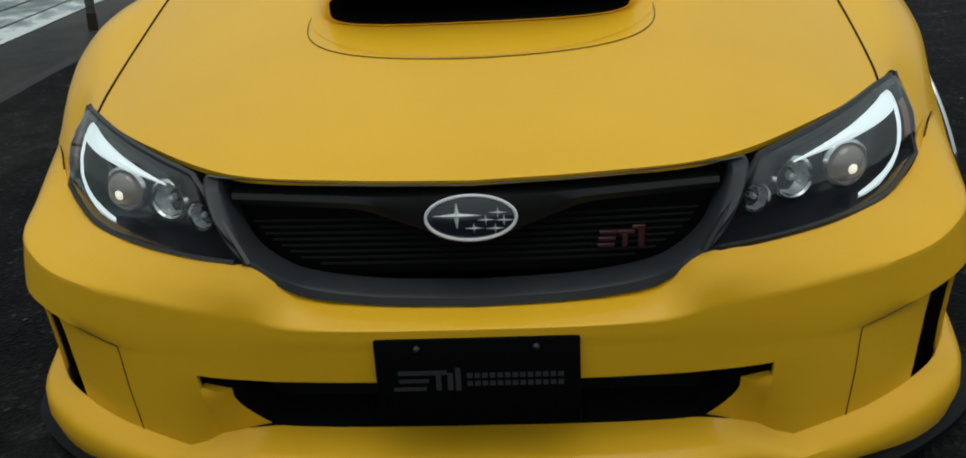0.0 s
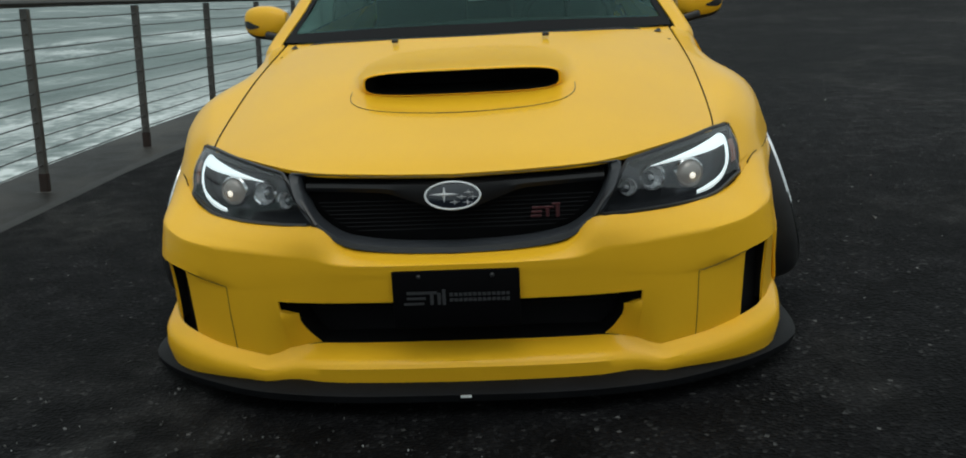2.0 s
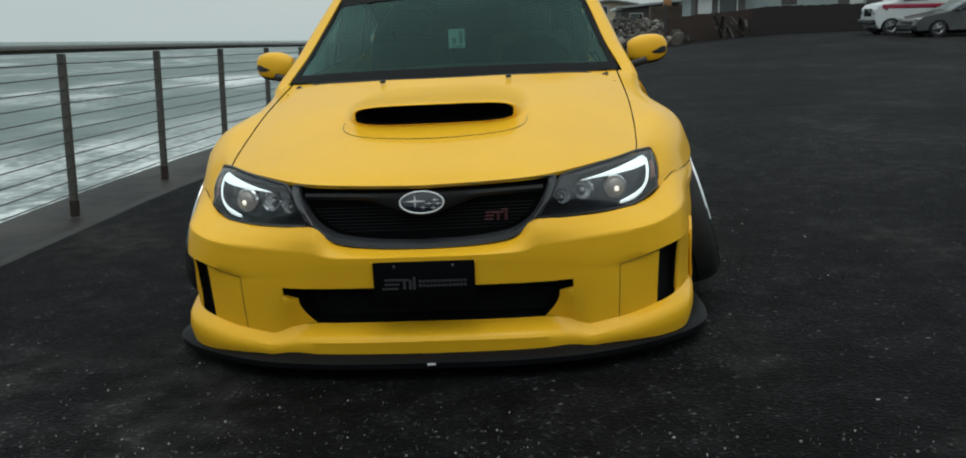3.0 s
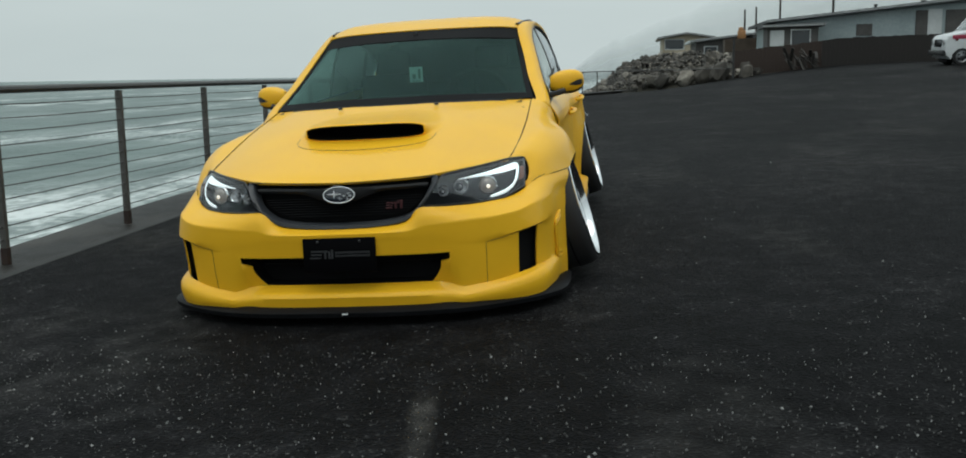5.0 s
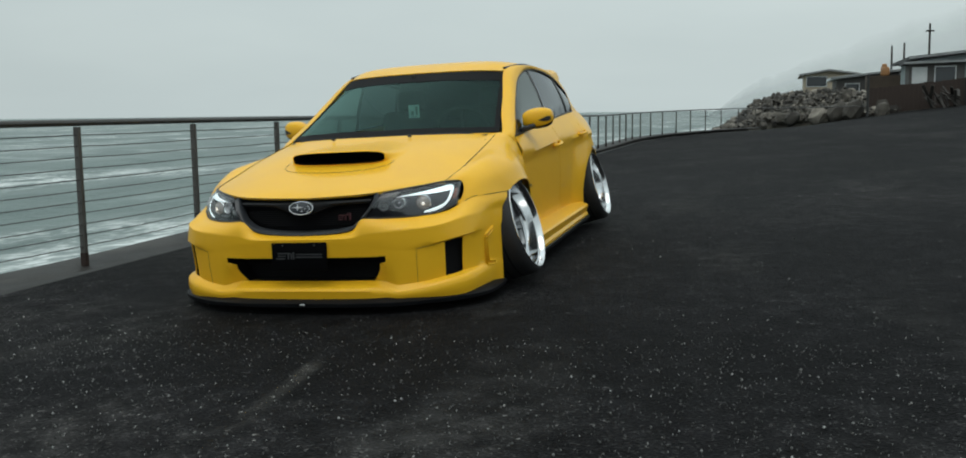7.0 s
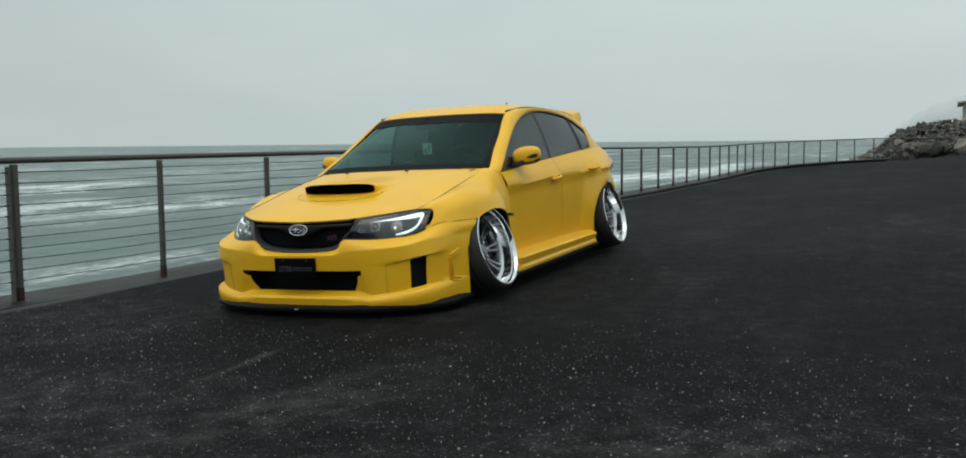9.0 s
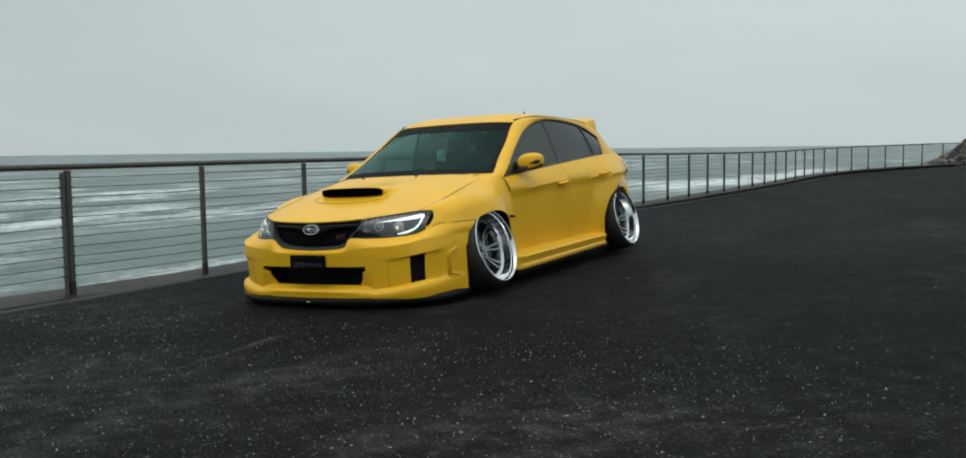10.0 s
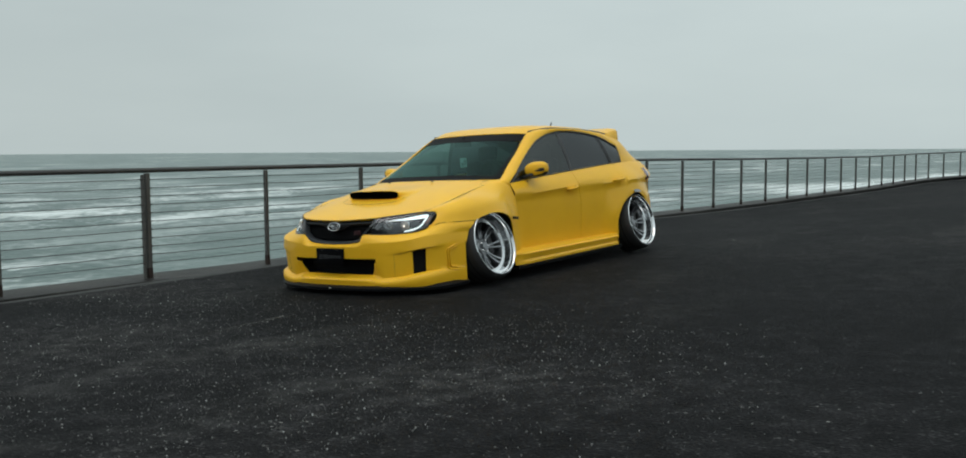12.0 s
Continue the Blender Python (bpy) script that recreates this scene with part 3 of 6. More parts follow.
# front wings, doors, quarters: left and right
WING_FORE = [
    [(.688, .535, .630), (.738, .622, .626), (.764, .595, .570), (.756, .508, .502)],
    [(.694, .66, .664), (.756, .69, .654), (.814, .69, .606), (.850, .69, .534)],
    [(.700, .81, .699), (.780, .82, .694), (.860, .83, .632), (.915, .910, .533)],
    [(.702, .94, .729), (.796, .94, .724), (.884, .955, .655), (.930, .985, .557)],
    [(.704, 1.10, .766), (.792, 1.10, .745), (.895, 1.115, .682), (.941, 1.13, .580)],
]
WING_AFT = [
    [(.705, 1.28, .804), (.784, 1.29, .762), (.884, 1.295, .686), (.939, 1.290, .562)],
    [(.706, 1.44, .836), (.780, 1.46, .788), (.868, 1.44, .640), (.922, 1.415, .478)],
    [(.716, 1.555, .853), (.803, 1.575, .785), (.856, 1.555, .48), (.892, 1.500, .185)],
    [(.795, 1.614, .820), (.838, 1.617, .66), (.850, 1.617, .42), (.868, 1.617, .185)],
]
WING = [[(x + widen(y) * k - (.0025 if k == 1 else 0), y, z - .010 * widen(y) / .012 * k) for k, (x, y, z) in zip((1, .4, 0, 0), r)] for r in WING_FORE + WING_AFT]
wing_grid = surface(WING, 14, 40)
belt_x = smooth_at([1.60, 2.2, 2.72, 3.3, 3.8, 4.2, 4.5], [.792, .775, .760, .742, .728, .69, .60])
belt_z = smooth_at([1.60, 2.2, 2.72, 3.3, 3.8, 4.2, 4.5], [.818, .858, .892, .925, .948, .952, .945])
dlo_x = smooth_at([1.67, 1.85, 2.05, 2.30, 2.70, 3.10, 3.50, 3.79], [.787, .745, .702, .658, .640, .652, .662, .676])
dlo_z = smooth_at([1.67, 1.85, 2.05, 2.30, 2.70, 3.10, 3.50, 3.79], [.826, .950, 1.075, 1.200, 1.283, 1.270, 1.212, 1.120])
taper = smooth_at([1.6, 3.4, 3.9, 4.25, 4.45, 4.6], [0, 0, .010, .072, .17, .30])
REAR = (3.74, .315)


def side_x(y, z):
    """Half the car's width on its flank at a height below the belt line."""
    zb, xb = belt_z(y), belt_x(y)
    crease = .700 + .045 * (y - 1.6) / 2
    if z > crease:
        f = (zb - z) / max(zb - crease, .01)
        x = xb + (.846 - xb) * (1 - (1 - min(max(f, 0), 1)) ** 1.5)
    else:
        x = float(np.interp(z, [.0, .18, .27, .42, .56, crease - .050, crease - .014, crease], [.858, .858, .846, .834, .826, .822, .831, .847]))
        tuck = min(max((y - 1.56) / .14, 0), 1)
        x += tuck * float(np.interp(z, [.0, .18, .27, .42, .56, crease - .050, crease - .014, crease], [-.058, -.055, -.038, -.014, .000, .003, .001, 0]))
    r = math.hypot(y - REAR[0], z - REAR[1])
    f = min(max((.64 - r) / (.64 - .30), 0), 1)
    low = min(max((zb - z) / .28, 0), 1)
    return x - taper(y) * low + .068 * f * f * (3 - 2 * f)


def side_panel(front, rear, low, high, nu=18, nv=20):
    """A flank panel between two edges (functions of height, 0 to 1) and two heights (functions of y)."""
    g = np.zeros((nv + 1, nu + 1, 3))
    for i in range(nv + 1):
        f = i / nv
        for j in range(nu + 1):
            y = front(f) + (rear(f) - front(f)) * j / nu
            z = low(y) + (high(y) - low(y)) * f
            g[i, j] = (side_x(y, z), y, z)
    return g


ARCH_R = .300
def arch_edge(f):
    z = .18 + (.94 - .18) * f
    return 3.30 if z < .22 else min(3.58, 3.30 + .32 * max(0, (z - .30) / .60) ** 1.6)
front_door = side_panel(lambda f: 1.620, lambda f: 2.716, lambda y: .185, lambda y: belt_z(y) - .003)
rear_door = side_panel(lambda f: 2.721, lambda f: min(arch_edge(f), REAR[0] - math.sqrt(max(0, .410**2 - min(.410, abs(.18 + .76 * f - REAR[1])) ** 2))), lambda y: .185, lambda y: belt_z(y) - .003)


def quarter_grid():
    rows = []
    for k in range(49):
        a = math.pi + radians(18) - math.radians(216) * k / 48
        c, s = math.cos(a), math.sin(a)
        lo = ARCH_R + .080 * min(max((a - radians(115)) / radians(60), 0), 1)
        # outer edge: the door in front, the belt above, the tail behind, the sill line below
        best = 3.0
        for r in np.linspace(lo + .005, 1.4, 280):
            y, z = REAR[0] + c * r, REAR[1] + s * r
            f = (z - .18) / .76
            door = arch_edge(min(max(f, 0), 1))
            door = min(door, REAR[0] - math.sqrt(max(0, .410**2 - min(.410, abs(z - REAR[1])) ** 2))) + .005
            if z > belt_z(y) - .003 or y > 4.42 or z < .16 or (y < door and y < 3.7):
                best = r
                break
        row = []
        for v in np.linspace(0, 1, 15):
            r = lo + (best - lo) * v
            y, z = REAR[0] + c * r, REAR[1] + s * r
            row.append((side_x(y, z), y, z))
        rows.append(row)
    return np.array(rows)


quarter = quarter_grid()
ks = [1.63, 1.85, 2.05, 2.30, 2.62, 3.10, 3.50, 3.76]
rail_in = [(.725, 1.575, .855), (.672, 1.78, .975), (.636, 1.97, 1.088), (.574, 2.29, 1.284), (.616, 2.60, 1.313), (.616, 3.10, 1.300), (.604, 3.50, 1.278), (.588, 3.74, 1.254)]
rail_out = [(.797, 1.618, .822)] + [(dlo_x(k), k + .01, dlo_z(k) + .004) for k in ks[1:]]
rail_in.insert(0, (.700, 1.49, .832))
rail_out.insert(0, (.772, 1.55, .792))
rail = surface([[a, tuple(np.array(a) * .6 + np.array(b) * .4 + [.016, 0, .012]), tuple(np.array(a) * .2 + np.array(b) * .8 + [.010, 0, .006]), b] for a, b in zip(rail_in, rail_out)], 10, 60)
PILLAR = [
    [(.728, 3.80, .948), (.722, 3.95, .950), (.700, 4.15, .952), (.645, 4.33, .95), (.56, 4.43, .948)],
    [(.706, 3.80, 1.03), (.692, 3.93, 1.035), (.655, 4.10, 1.04), (.60, 4.24, 1.04), (.52, 4.32, 1.04)],
    [(.678, 3.80, 1.125), (.655, 3.90, 1.14), (.62, 4.02, 1.15), (.565, 4.12, 1.15), (.48, 4.18, 1.15)],
    [(.588, 3.76, 1.252), (.58, 3.83, 1.25), (.56, 3.92, 1.248), (.52, 3.98, 1.246), (.45, 4.02, 1.245)],
]
pillar_grid = surface(PILLAR, 14, 14)


def pane(y0, y1, n, inset=.006):
    g = np.zeros((9, n + 1, 3))
    for j in range(n + 1):
        y = y0 + (y1 - y0) * j / n
        a, b = np.array((belt_x(y), y, belt_z(y) + .004)), np.array((dlo_x(y), y, dlo_z(y) - .004))
        for i in range(9):
            f = i / 8
            g[i, j] = a + (b - a) * f + [(.014 * math.sin(math.pi * f) - inset), 0, 0]
    return g


def strip(fn, w, n=10, out=.003):
    """A dark upright between two panes: fn gives the y of its middle by height."""
    g = np.zeros((n + 1, 3, 3))
    for i in range(n + 1):
        f = i / n
        for j, dw in enumerate((-w / 2, 0, w / 2)):
            y = fn(f) + dw
            a, b = np.array((belt_x(y), y, belt_z(y) + .002)), np.array((dlo_x(y), y, dlo_z(y) - .002))
            g[i, j] = a + (b - a) * f + [.014 * math.sin(math.pi * f) - .004 + (out if j == 1 else 0), 0, 0]
    return g


for s in (1, -1):
    wing_ob = shell("front_wing", wing_grid, YELLOW, side=s, depth=.006)
    bm = bmesh.new()
    add_box(bm, (.020, .065, .022), Matrix.Translation((s * .884, 1.53, .505)) @ Matrix.Rotation(radians(-6), 4, "X"), .004)
    part("wing_vent", bm, GLOSS_BLACK, wing_ob, "black vent behind the wheel arch")
    flange = []
    for k in range(0, 13):
        q = wing_grid[k, -1]
        flange.append([q + [-.010, .004, .020], q + [-.0065, .002, 0], q + [-.012, .004, -.025]])
    shell("wing_flange", np.array(flange), YELLOW, wing_ob, side=s, depth=0)
    # added liner that blocks sky showing through gaps above the side windows
    trim_rows = []
    for y in np.linspace(1.80, 3.79, 34):
        k = [np.interp(y, [p[1] for p in rail_in], [p[c] for p in rail_in]) for c in (0, 2)]
        trim_rows.append([(dlo_x(y) - .016, y, dlo_z(y) - .028), (dlo_x(y) - .024, y, dlo_z(y) + .002), (k[0] - .030, y, k[1] - .022)])
    shell("cabin_trim", np.array(trim_rows), VOID_BLACK, side=s, depth=0)
    fd = shell("front_door", front_door, YELLOW, side=s, depth=.006)
    rd = shell("rear_door", rear_door, YELLOW, side=s, depth=.006)
    shell("rear_quarter", quarter, YELLOW, side=s, depth=.010)
    shell("roof_rail", rail, YELLOW, side=s, depth=.006)
    shell("rear_pillar", pillar_grid, YELLOW, side=s, depth=.006)
    for door, y0, y1 in ((fd, 1.70, 2.705), (rd, 2.705, 3.54)):
        shell("door_window", pane(y0, y1, 24), FRONT_GLASS if door is fd else DARK_GLASS, door, "smoked door window", depth=0, side=s).visible_shadow = False
    shell("quarter_window", pane(3.50, 3.785, 8), DARK_GLASS, None, "smoked quarter window", depth=0, side=s).visible_shadow = False
    shell("window_pillar", strip(lambda f: 2.715 - .045 * f + .01, .052), BLACK_PLASTIC, side=s, depth=.004)
    shell("window_pillar", strip(lambda f: 3.592 - .15 * f, .034), BLACK_PLASTIC, side=s, depth=.004)
    shell("window_pillar", strip(lambda f: 3.548 - .15 * f, .022), BLACK_PLASTIC, side=s, depth=.004)
    # mirror corner and black window surround
    tri_g = np.array([[(belt_x(y), y, belt_z(y) + .002), (belt_x(y) * .5 + dlo_x(y) * .5 + .004, y, belt_z(y) * .5 + dlo_z(y) * .5), (dlo_x(y), y, dlo_z(y) - .001)] for y in np.linspace(1.635, 1.80, 7)]) + [.002, 0, 0]
    tri_g[0, 1:] = tri_g[0, :1]
    shell("mirror_corner", tri_g, BLACK_PLASTIC, fd, side=s, depth=0)
    edge_pts = [(belt_x(y) + .001, y, belt_z(y) + .001) for y in np.linspace(1.64, 3.79, 24)]
    bm = bmesh.new()
    add_tube(bm, [(s * x, y, z) for x, y, z in edge_pts], .0065, 6)
    part("window_seal", bm, BLACK_PLASTIC)
    top_pts = [(dlo_x(y) - .001, y, dlo_z(y) - .001) for y in np.linspace(1.67, 3.79, 40)]
    top_pts += [(.676 * (1 - f) + .728 * f, 3.795 + .012 * math.sin(math.pi * f), 1.118 * (1 - f) + .950 * f) for f in np.linspace(.08, 1, 10)]
    bm = bmesh.new()
    add_tube(bm, [(s * x, y, z) for x, y, z in top_pts], .0075, 6)
    part("window_seal", bm, BLACK_PLASTIC)
    # roof drip moulding
    bm = bmesh.new()
    add_tube(bm, [(s * (x - .004), y, z + .003) for x, y, z in curve_through(rail_in[4:], 44)], .011, 6)
    part("roof_moulding", bm, BLACK_PLASTIC)
    # handles
    for door, y, z in ((fd, 2.565, .722), (rd, 3.475, .768)):
        bm = bmesh.new()
        hp = [(s * (side_x(y + d, z) + o), y + d, z + .012 * (d / .1)) for d, o in ((-.088, .002), (-.070, .020), (-.03, .030), (.03, .031), (.072, .022), (.090, .002))]
        add_tube(bm, curve_through(hp, 16), .0125, 8)
        h = part("door_handle", bm, YELLOW, door, "yellow pull handle")
        bm = bmesh.new()
        bmesh.ops.create_uvsphere(bm, u_segments=14, v_segments=8, radius=1, matrix=Matrix.Translation((s * (side_x(y, z) + .0005), y, z - .004)) @ Matrix.Diagonal((.003, .062, .026, 1)))
        part("handle_recess", bm, YELLOW, door)
    # sill skirt
    sk = []
    for y in np.linspace(1.475, 3.345, 30):
        e = min(1, (y - 1.475) / .10, (3.345 - y) / .06)
        o = .30 + .70 * max(e, 0) ** .5
        fl = .010 - .030 * (y - 1.475) / 1.93
        up_ = .016 * (y - 1.475) / 1.87
        sk.append([(.790, y, .216), (.862 + .020 * o, y, .204), (.868 + .060 * o + fl, y, .188 + up_ * .3), (.868 + .069 * o + fl, y, .176 + up_ * .3), (.868 + .052 * o + fl, y, .122 + up_ * .6), (.868 + .064 * o + fl, y, .100 + up_), (.868 + .060 * o + fl, y, .080 + up_), (.82, y, .078 + up_)])
    shell("side_skirt", np.array(sk), YELLOW, side=s, depth=0, sharp=30, label="yellow side skirt")
    sb = []
    for y in np.linspace(1.46, 3.335, 14):
        k = .952 - .030 * (y - 1.46) / 1.96
        up_ = .016 * (y - 1.46) / 1.87
        sb.append([(.80, y, .082 + up_), (k - .016, y, .082 + up_), (k - .004, y, .074 + up_), (k - .010, y, .050 + up_ * .8), (.80, y, .046 + up_ * .8)])
    shell("skirt_splitter", np.array(sb), LIP_GREY, side=s, depth=0, label="black splitter strip under the skirt")
    # torn edge over the rear tyre
    tp = [(side_x(REAR[0] + .30 * math.cos(a), REAR[1] + .305 * math.sin(a)) + .003, REAR[0] + .30 * math.cos(a), REAR[1] + .305 * math.sin(a) + .002) for a in np.linspace(radians(74), radians(100), 6)]
    bm = bmesh.new()
    add_grid(bm, np.array([[(s * (x + o), y, z + d) for x, y, z in tp] for o, d in ((0, .026), (.004, .016), (.012, .004), (.018, -.002))]))
    face_away(bm, (0, 3.74, .3))
    part("arch_lip_edge", bm, ALLOY, None, "bent bare-metal arch edge")
    # lamp at the rear corner
    tl = []
    for f in np.linspace(0, 1, 7):
        z = .70 + .17 * f
        tl.append([(side_x(y, z) + .006 - .004 * abs(k - 2), y, z) for k, y in enumerate(np.linspace(4.20 - .03 * f, 4.41 - .06 * f, 5))])
    shell("tail_lamp", np.array(tl), RED_LAMP, side=s, depth=.02, label="dark red tail lamp")

# windscreen, roof, hatch, tail
WS = [
    [(0, 1.262, .872), (.30, 1.30, .871), (.55, 1.415, .863), (.712, 1.565, .856)],
    [(0, 1.52, 1.005), (.29, 1.555, 1.002), (.52, 1.65, .988), (.665, 1.78, .975)],
    [(0, 1.82, 1.156), (.27, 1.85, 1.152), (.48, 1.93, 1.137), (.619, 2.05, 1.128)],
    [(0, 2.08, 1.2765), (.26, 2.105, 1.2745), (.455, 2.165, 1.270), (.575, 2.252, 1.258)],
]
ws_grid = surface(WS, 18, 24)
full = both_halves(ws_grid)
nr, nc = full.shape[:2]
screen = shell("windscreen", full, SCREEN_GLASS, label="green tinted windscreen with a dark border", depth=0)
screen.visible_shadow = False
shell("screen_border", full + [0, -.0012, .0025], VOID_BLACK, screen, depth=0, skip=lambda r, c: 2 <= r < nr - 5 and 1 <= c < nc - 2)
bm = bmesh.new()
add_tube(bm, [tuple(p) for p in curve_through([(-.62, 1.47, .82)] + [(-x, y - .006, z - .010) for x, y, z in WS[0][2:0:-1]] + [(x, y - .006, z - .010) for x, y, z in WS[0][:3]] + [(.62, 1.47, .82)], 40)], .011, 6)
part("cowl_strip", bm, BLACK_PLASTIC, screen, "black cowl strip")
ROOF = [
    [(0, 2.080, 1.286), (.26, 2.104, 1.284), (.465, 2.166, 1.279), (.583, 2.252, 1.268)],
    [(0, 2.30, 1.343), (.28, 2.31, 1.342), (.475, 2.36, 1.334), (.592, 2.42, 1.306)],
    [(0, 2.60, 1.368), (.31, 2.60, 1.364), (.50, 2.61, 1.346), (.609, 2.62, 1.311)],
    [(0, 3.10, 1.362), (.31, 3.10, 1.358), (.51, 3.10, 1.337), (.616, 3.10, 1.305)],
    [(0, 3.50, 1.336), (.31, 3.50, 1.332), (.50, 3.50, 1.313), (.603, 3.50, 1.282)],
    [(0, 3.78, 1.303), (.30, 3.77, 1.300), (.48, 3.765, 1.282), (.587, 3.755, 1.256)],
]
roof = shell("roof", both_halves(surface(ROOF, 20, 36)), YELLOW, label="yellow roof panel")
bm = bmesh.new()
add_tube(bm, [(0.012, 3.545, 1.322), (0.012, 3.56, 1.345), (0.012, 3.60, 1.418)], .008, 8, radii=[.020, .011, .006])
part("aerial", bm, BLACK_PLASTIC, roof, "short black roof aerial")
SPOIL = [
    [(0, 3.74, 1.296), (.30, 3.74, 1.296), (.50, 3.73, 1.284), (.575, 3.72, 1.262)],
    [(0, 3.88, 1.315), (.30, 3.88, 1.315), (.50, 3.88, 1.308), (.575, 3.86, 1.285)],
    [(0, 4.06, 1.330), (.30, 4.06, 1.330), (.50, 4.05, 1.322), (.572, 4.02, 1.292)],
    [(0, 4.085, 1.312), (.30, 4.085, 1.312), (.50, 4.075, 1.300), (.570, 4.035, 1.255)],
    [(0, 4.06, 1.285), (.30, 4.06, 1.285), (.50, 4.04, 1.255), (.560, 4.00, 1.19)],
    [(0, 3.95, 1.250), (.30, 3.95, 1.250), (.48, 3.95, 1.220), (.54, 3.93, 1.15)],
]
shell("roof_spoiler", both_halves(surface(SPOIL, 16, 30)), YELLOW, label="yellow roof spoiler", depth=0, centre=(0, 3.9, 1.25), sharp=40)
for s in (1, -1):
    up = curve_through([r[-1] for r in SPOIL[:4]], 12)
    dn = curve_through([(.600, 3.72, 1.245), (.606, 3.84, 1.205), (.598, 3.95, 1.165), (.565, 4.035, 1.130)], 12)
    shell("spoiler_end", np.array([up, up * .6 + dn * .4 + [.010, .006, 0], dn]), YELLOW, None, depth=0, side=s, centre=(0, 3.8, 1.1))
HATCH = [
    [(0, 4.03, 1.24), (.25, 4.03, 1.24), (.46, 4.02, 1.24)],
    [(0, 4.22, 1.11), (.27, 4.22, 1.11), (.50, 4.20, 1.11)],
    [(0, 4.40, .95), (.30, 4.40, .95), (.56, 4.37, .95)],
    [(0, 4.47, .80), (.32, 4.46, .80), (.61, 4.38, .80)],
    [(0, 4.50, .62), (.34, 4.49, .62), (.66, 4.40, .62)],
    [(0, 4.54, .55), (.36, 4.53, .55), (.69, 4.41, .55)],
    [(0, 4.55, .40), (.38, 4.54, .40), (.70, 4.41, .40)],
    [(0, 4.52, .16), (.40, 4.51, .16), (.70, 4.40, .16)],
]
hatch = shell("tailgate", both_halves(surface(HATCH, 14, 40)), YELLOW, label="yellow tailgate and rear bumper")
rw = surface([r[:3] for r in HATCH[:3]], 10, 10)
shell("rear_window", both_halves(rw * [.84, 1, 1])[2:-2] + [0, .006, .004], DARK_GLASS, hatch, "smoked rear window", depth=0)

# door mirrors
def mirror_at(f, a, out=0.0):
    """A place on the mirror's housing: f from the door outwards, a round its section."""
    if f > .45:
        k = max(0.0, 1 - ((f - .45) / .55) ** 2.7) ** (1 / 2.7)
    else:
        k = 1 - .42 * ((.45 - f) / .45) ** 2.2
    k = max(k, .03)
    c, s = math.cos(a), math.sin(a)
    dy = math.copysign(abs(c) ** .72, c) * (.068 * k + out)
    dz = math.copysign(abs(s) ** .80, s) * (.069 * k + out)
    return (.782 + .186 * f, 1.930 + .045 * f + dy, .922 + .010 * f + dz)


for s in (1, -1):
    fs = [0, .05, .12, .2, .3, .4, .5, .6, .7, .78, .85, .90, .94, .97, .99, 1]
    around = [2 * math.pi * k / 32 for k in range(32)]
    bm = bmesh.new()
    vs = add_grid(bm, np.array([[mirror_at(f, a) for a in around] for f in fs]) * [s, 1, 1], close_u=True)
    bm.faces.new(vs[0])
    bm.faces.new(vs[-1])
    bmesh.ops.recalc_face_normals(bm, faces=bm.faces[:])
    mirror = part("door_mirror", bm, YELLOW, None, "yellow door mirror with a dark indicator", sharp=60)
    bm = bmesh.new()
    add_grid(bm, np.array([[mirror_at(f, a, .0022) for a in np.linspace(math.pi * 1.26, math.pi * 1.74, 13)] for f in fs[:14]]) * [s, 1, 1])
    face_away(bm, (s * .89, 1.85, .92))
    part("lower_cover", bm, BLACK_PLASTIC, mirror, "black lower cover")
    bm = bmesh.new()
    add_box(bm, (.15, .070, .034), Matrix.Translation((s * .795, 1.900, .859)) @ Matrix.Rotation(s * radians(-16), 4, "Y"), .012, 3)
    part("mirror_foot", bm, BLACK_PLASTIC, mirror, "black mirror foot")
    ind = []
    for f in np.linspace(0, 1, 12):
        half = .03 + .19 * min(1, f * 1.4)
        mid_a = math.pi * 1.05
        ind.append([mirror_at(.58 + .38 * f, mid_a + half * e, .0024) for e in (-1, -.5, 0, .5, 1)])
    bm = bmesh.new()
    add_grid(bm, np.array(ind) * [s, 1, 1])
    face_away(bm, (s * .86, 1.9, .92))
    part("indicator", bm, BLACK_PLASTIC, mirror, "dark indicator strip")
    bm = bmesh.new()
    add_box(bm, (.145, .004, .085), Matrix.Translation((s * .873, 2.020, .927)), .001)
    part("mirror_glass", bm, CHROME, mirror)

# head lamps: dark bowl, bright hooked strip, projector, reflector, clear lens
L_TOP = [(.434, .280, .596), (.52, .350, .608), (.61, .442, .619), (.684, .535, .627), (.740, .622, .621)]
L_BOT = [(.340, .196, .474), (.44, .243, .468), (.56, .315, .465), (.665, .398, .470), (.748, .500, .505)]
lens_rows = []
for f in np.linspace(0, 1, 7):
    row = []
    for a, b in zip(curve_through(L_TOP, 12), curve_through(L_BOT, 12)):
        q = a + (b - a) * f
        out = np.array((.52, -.82, .25))
        row.append(q + out / np.linalg.norm(out) * .022 * math.sin(math.pi * f))
    lens_rows.append(row)
lens_grid = np.array(lens_rows)


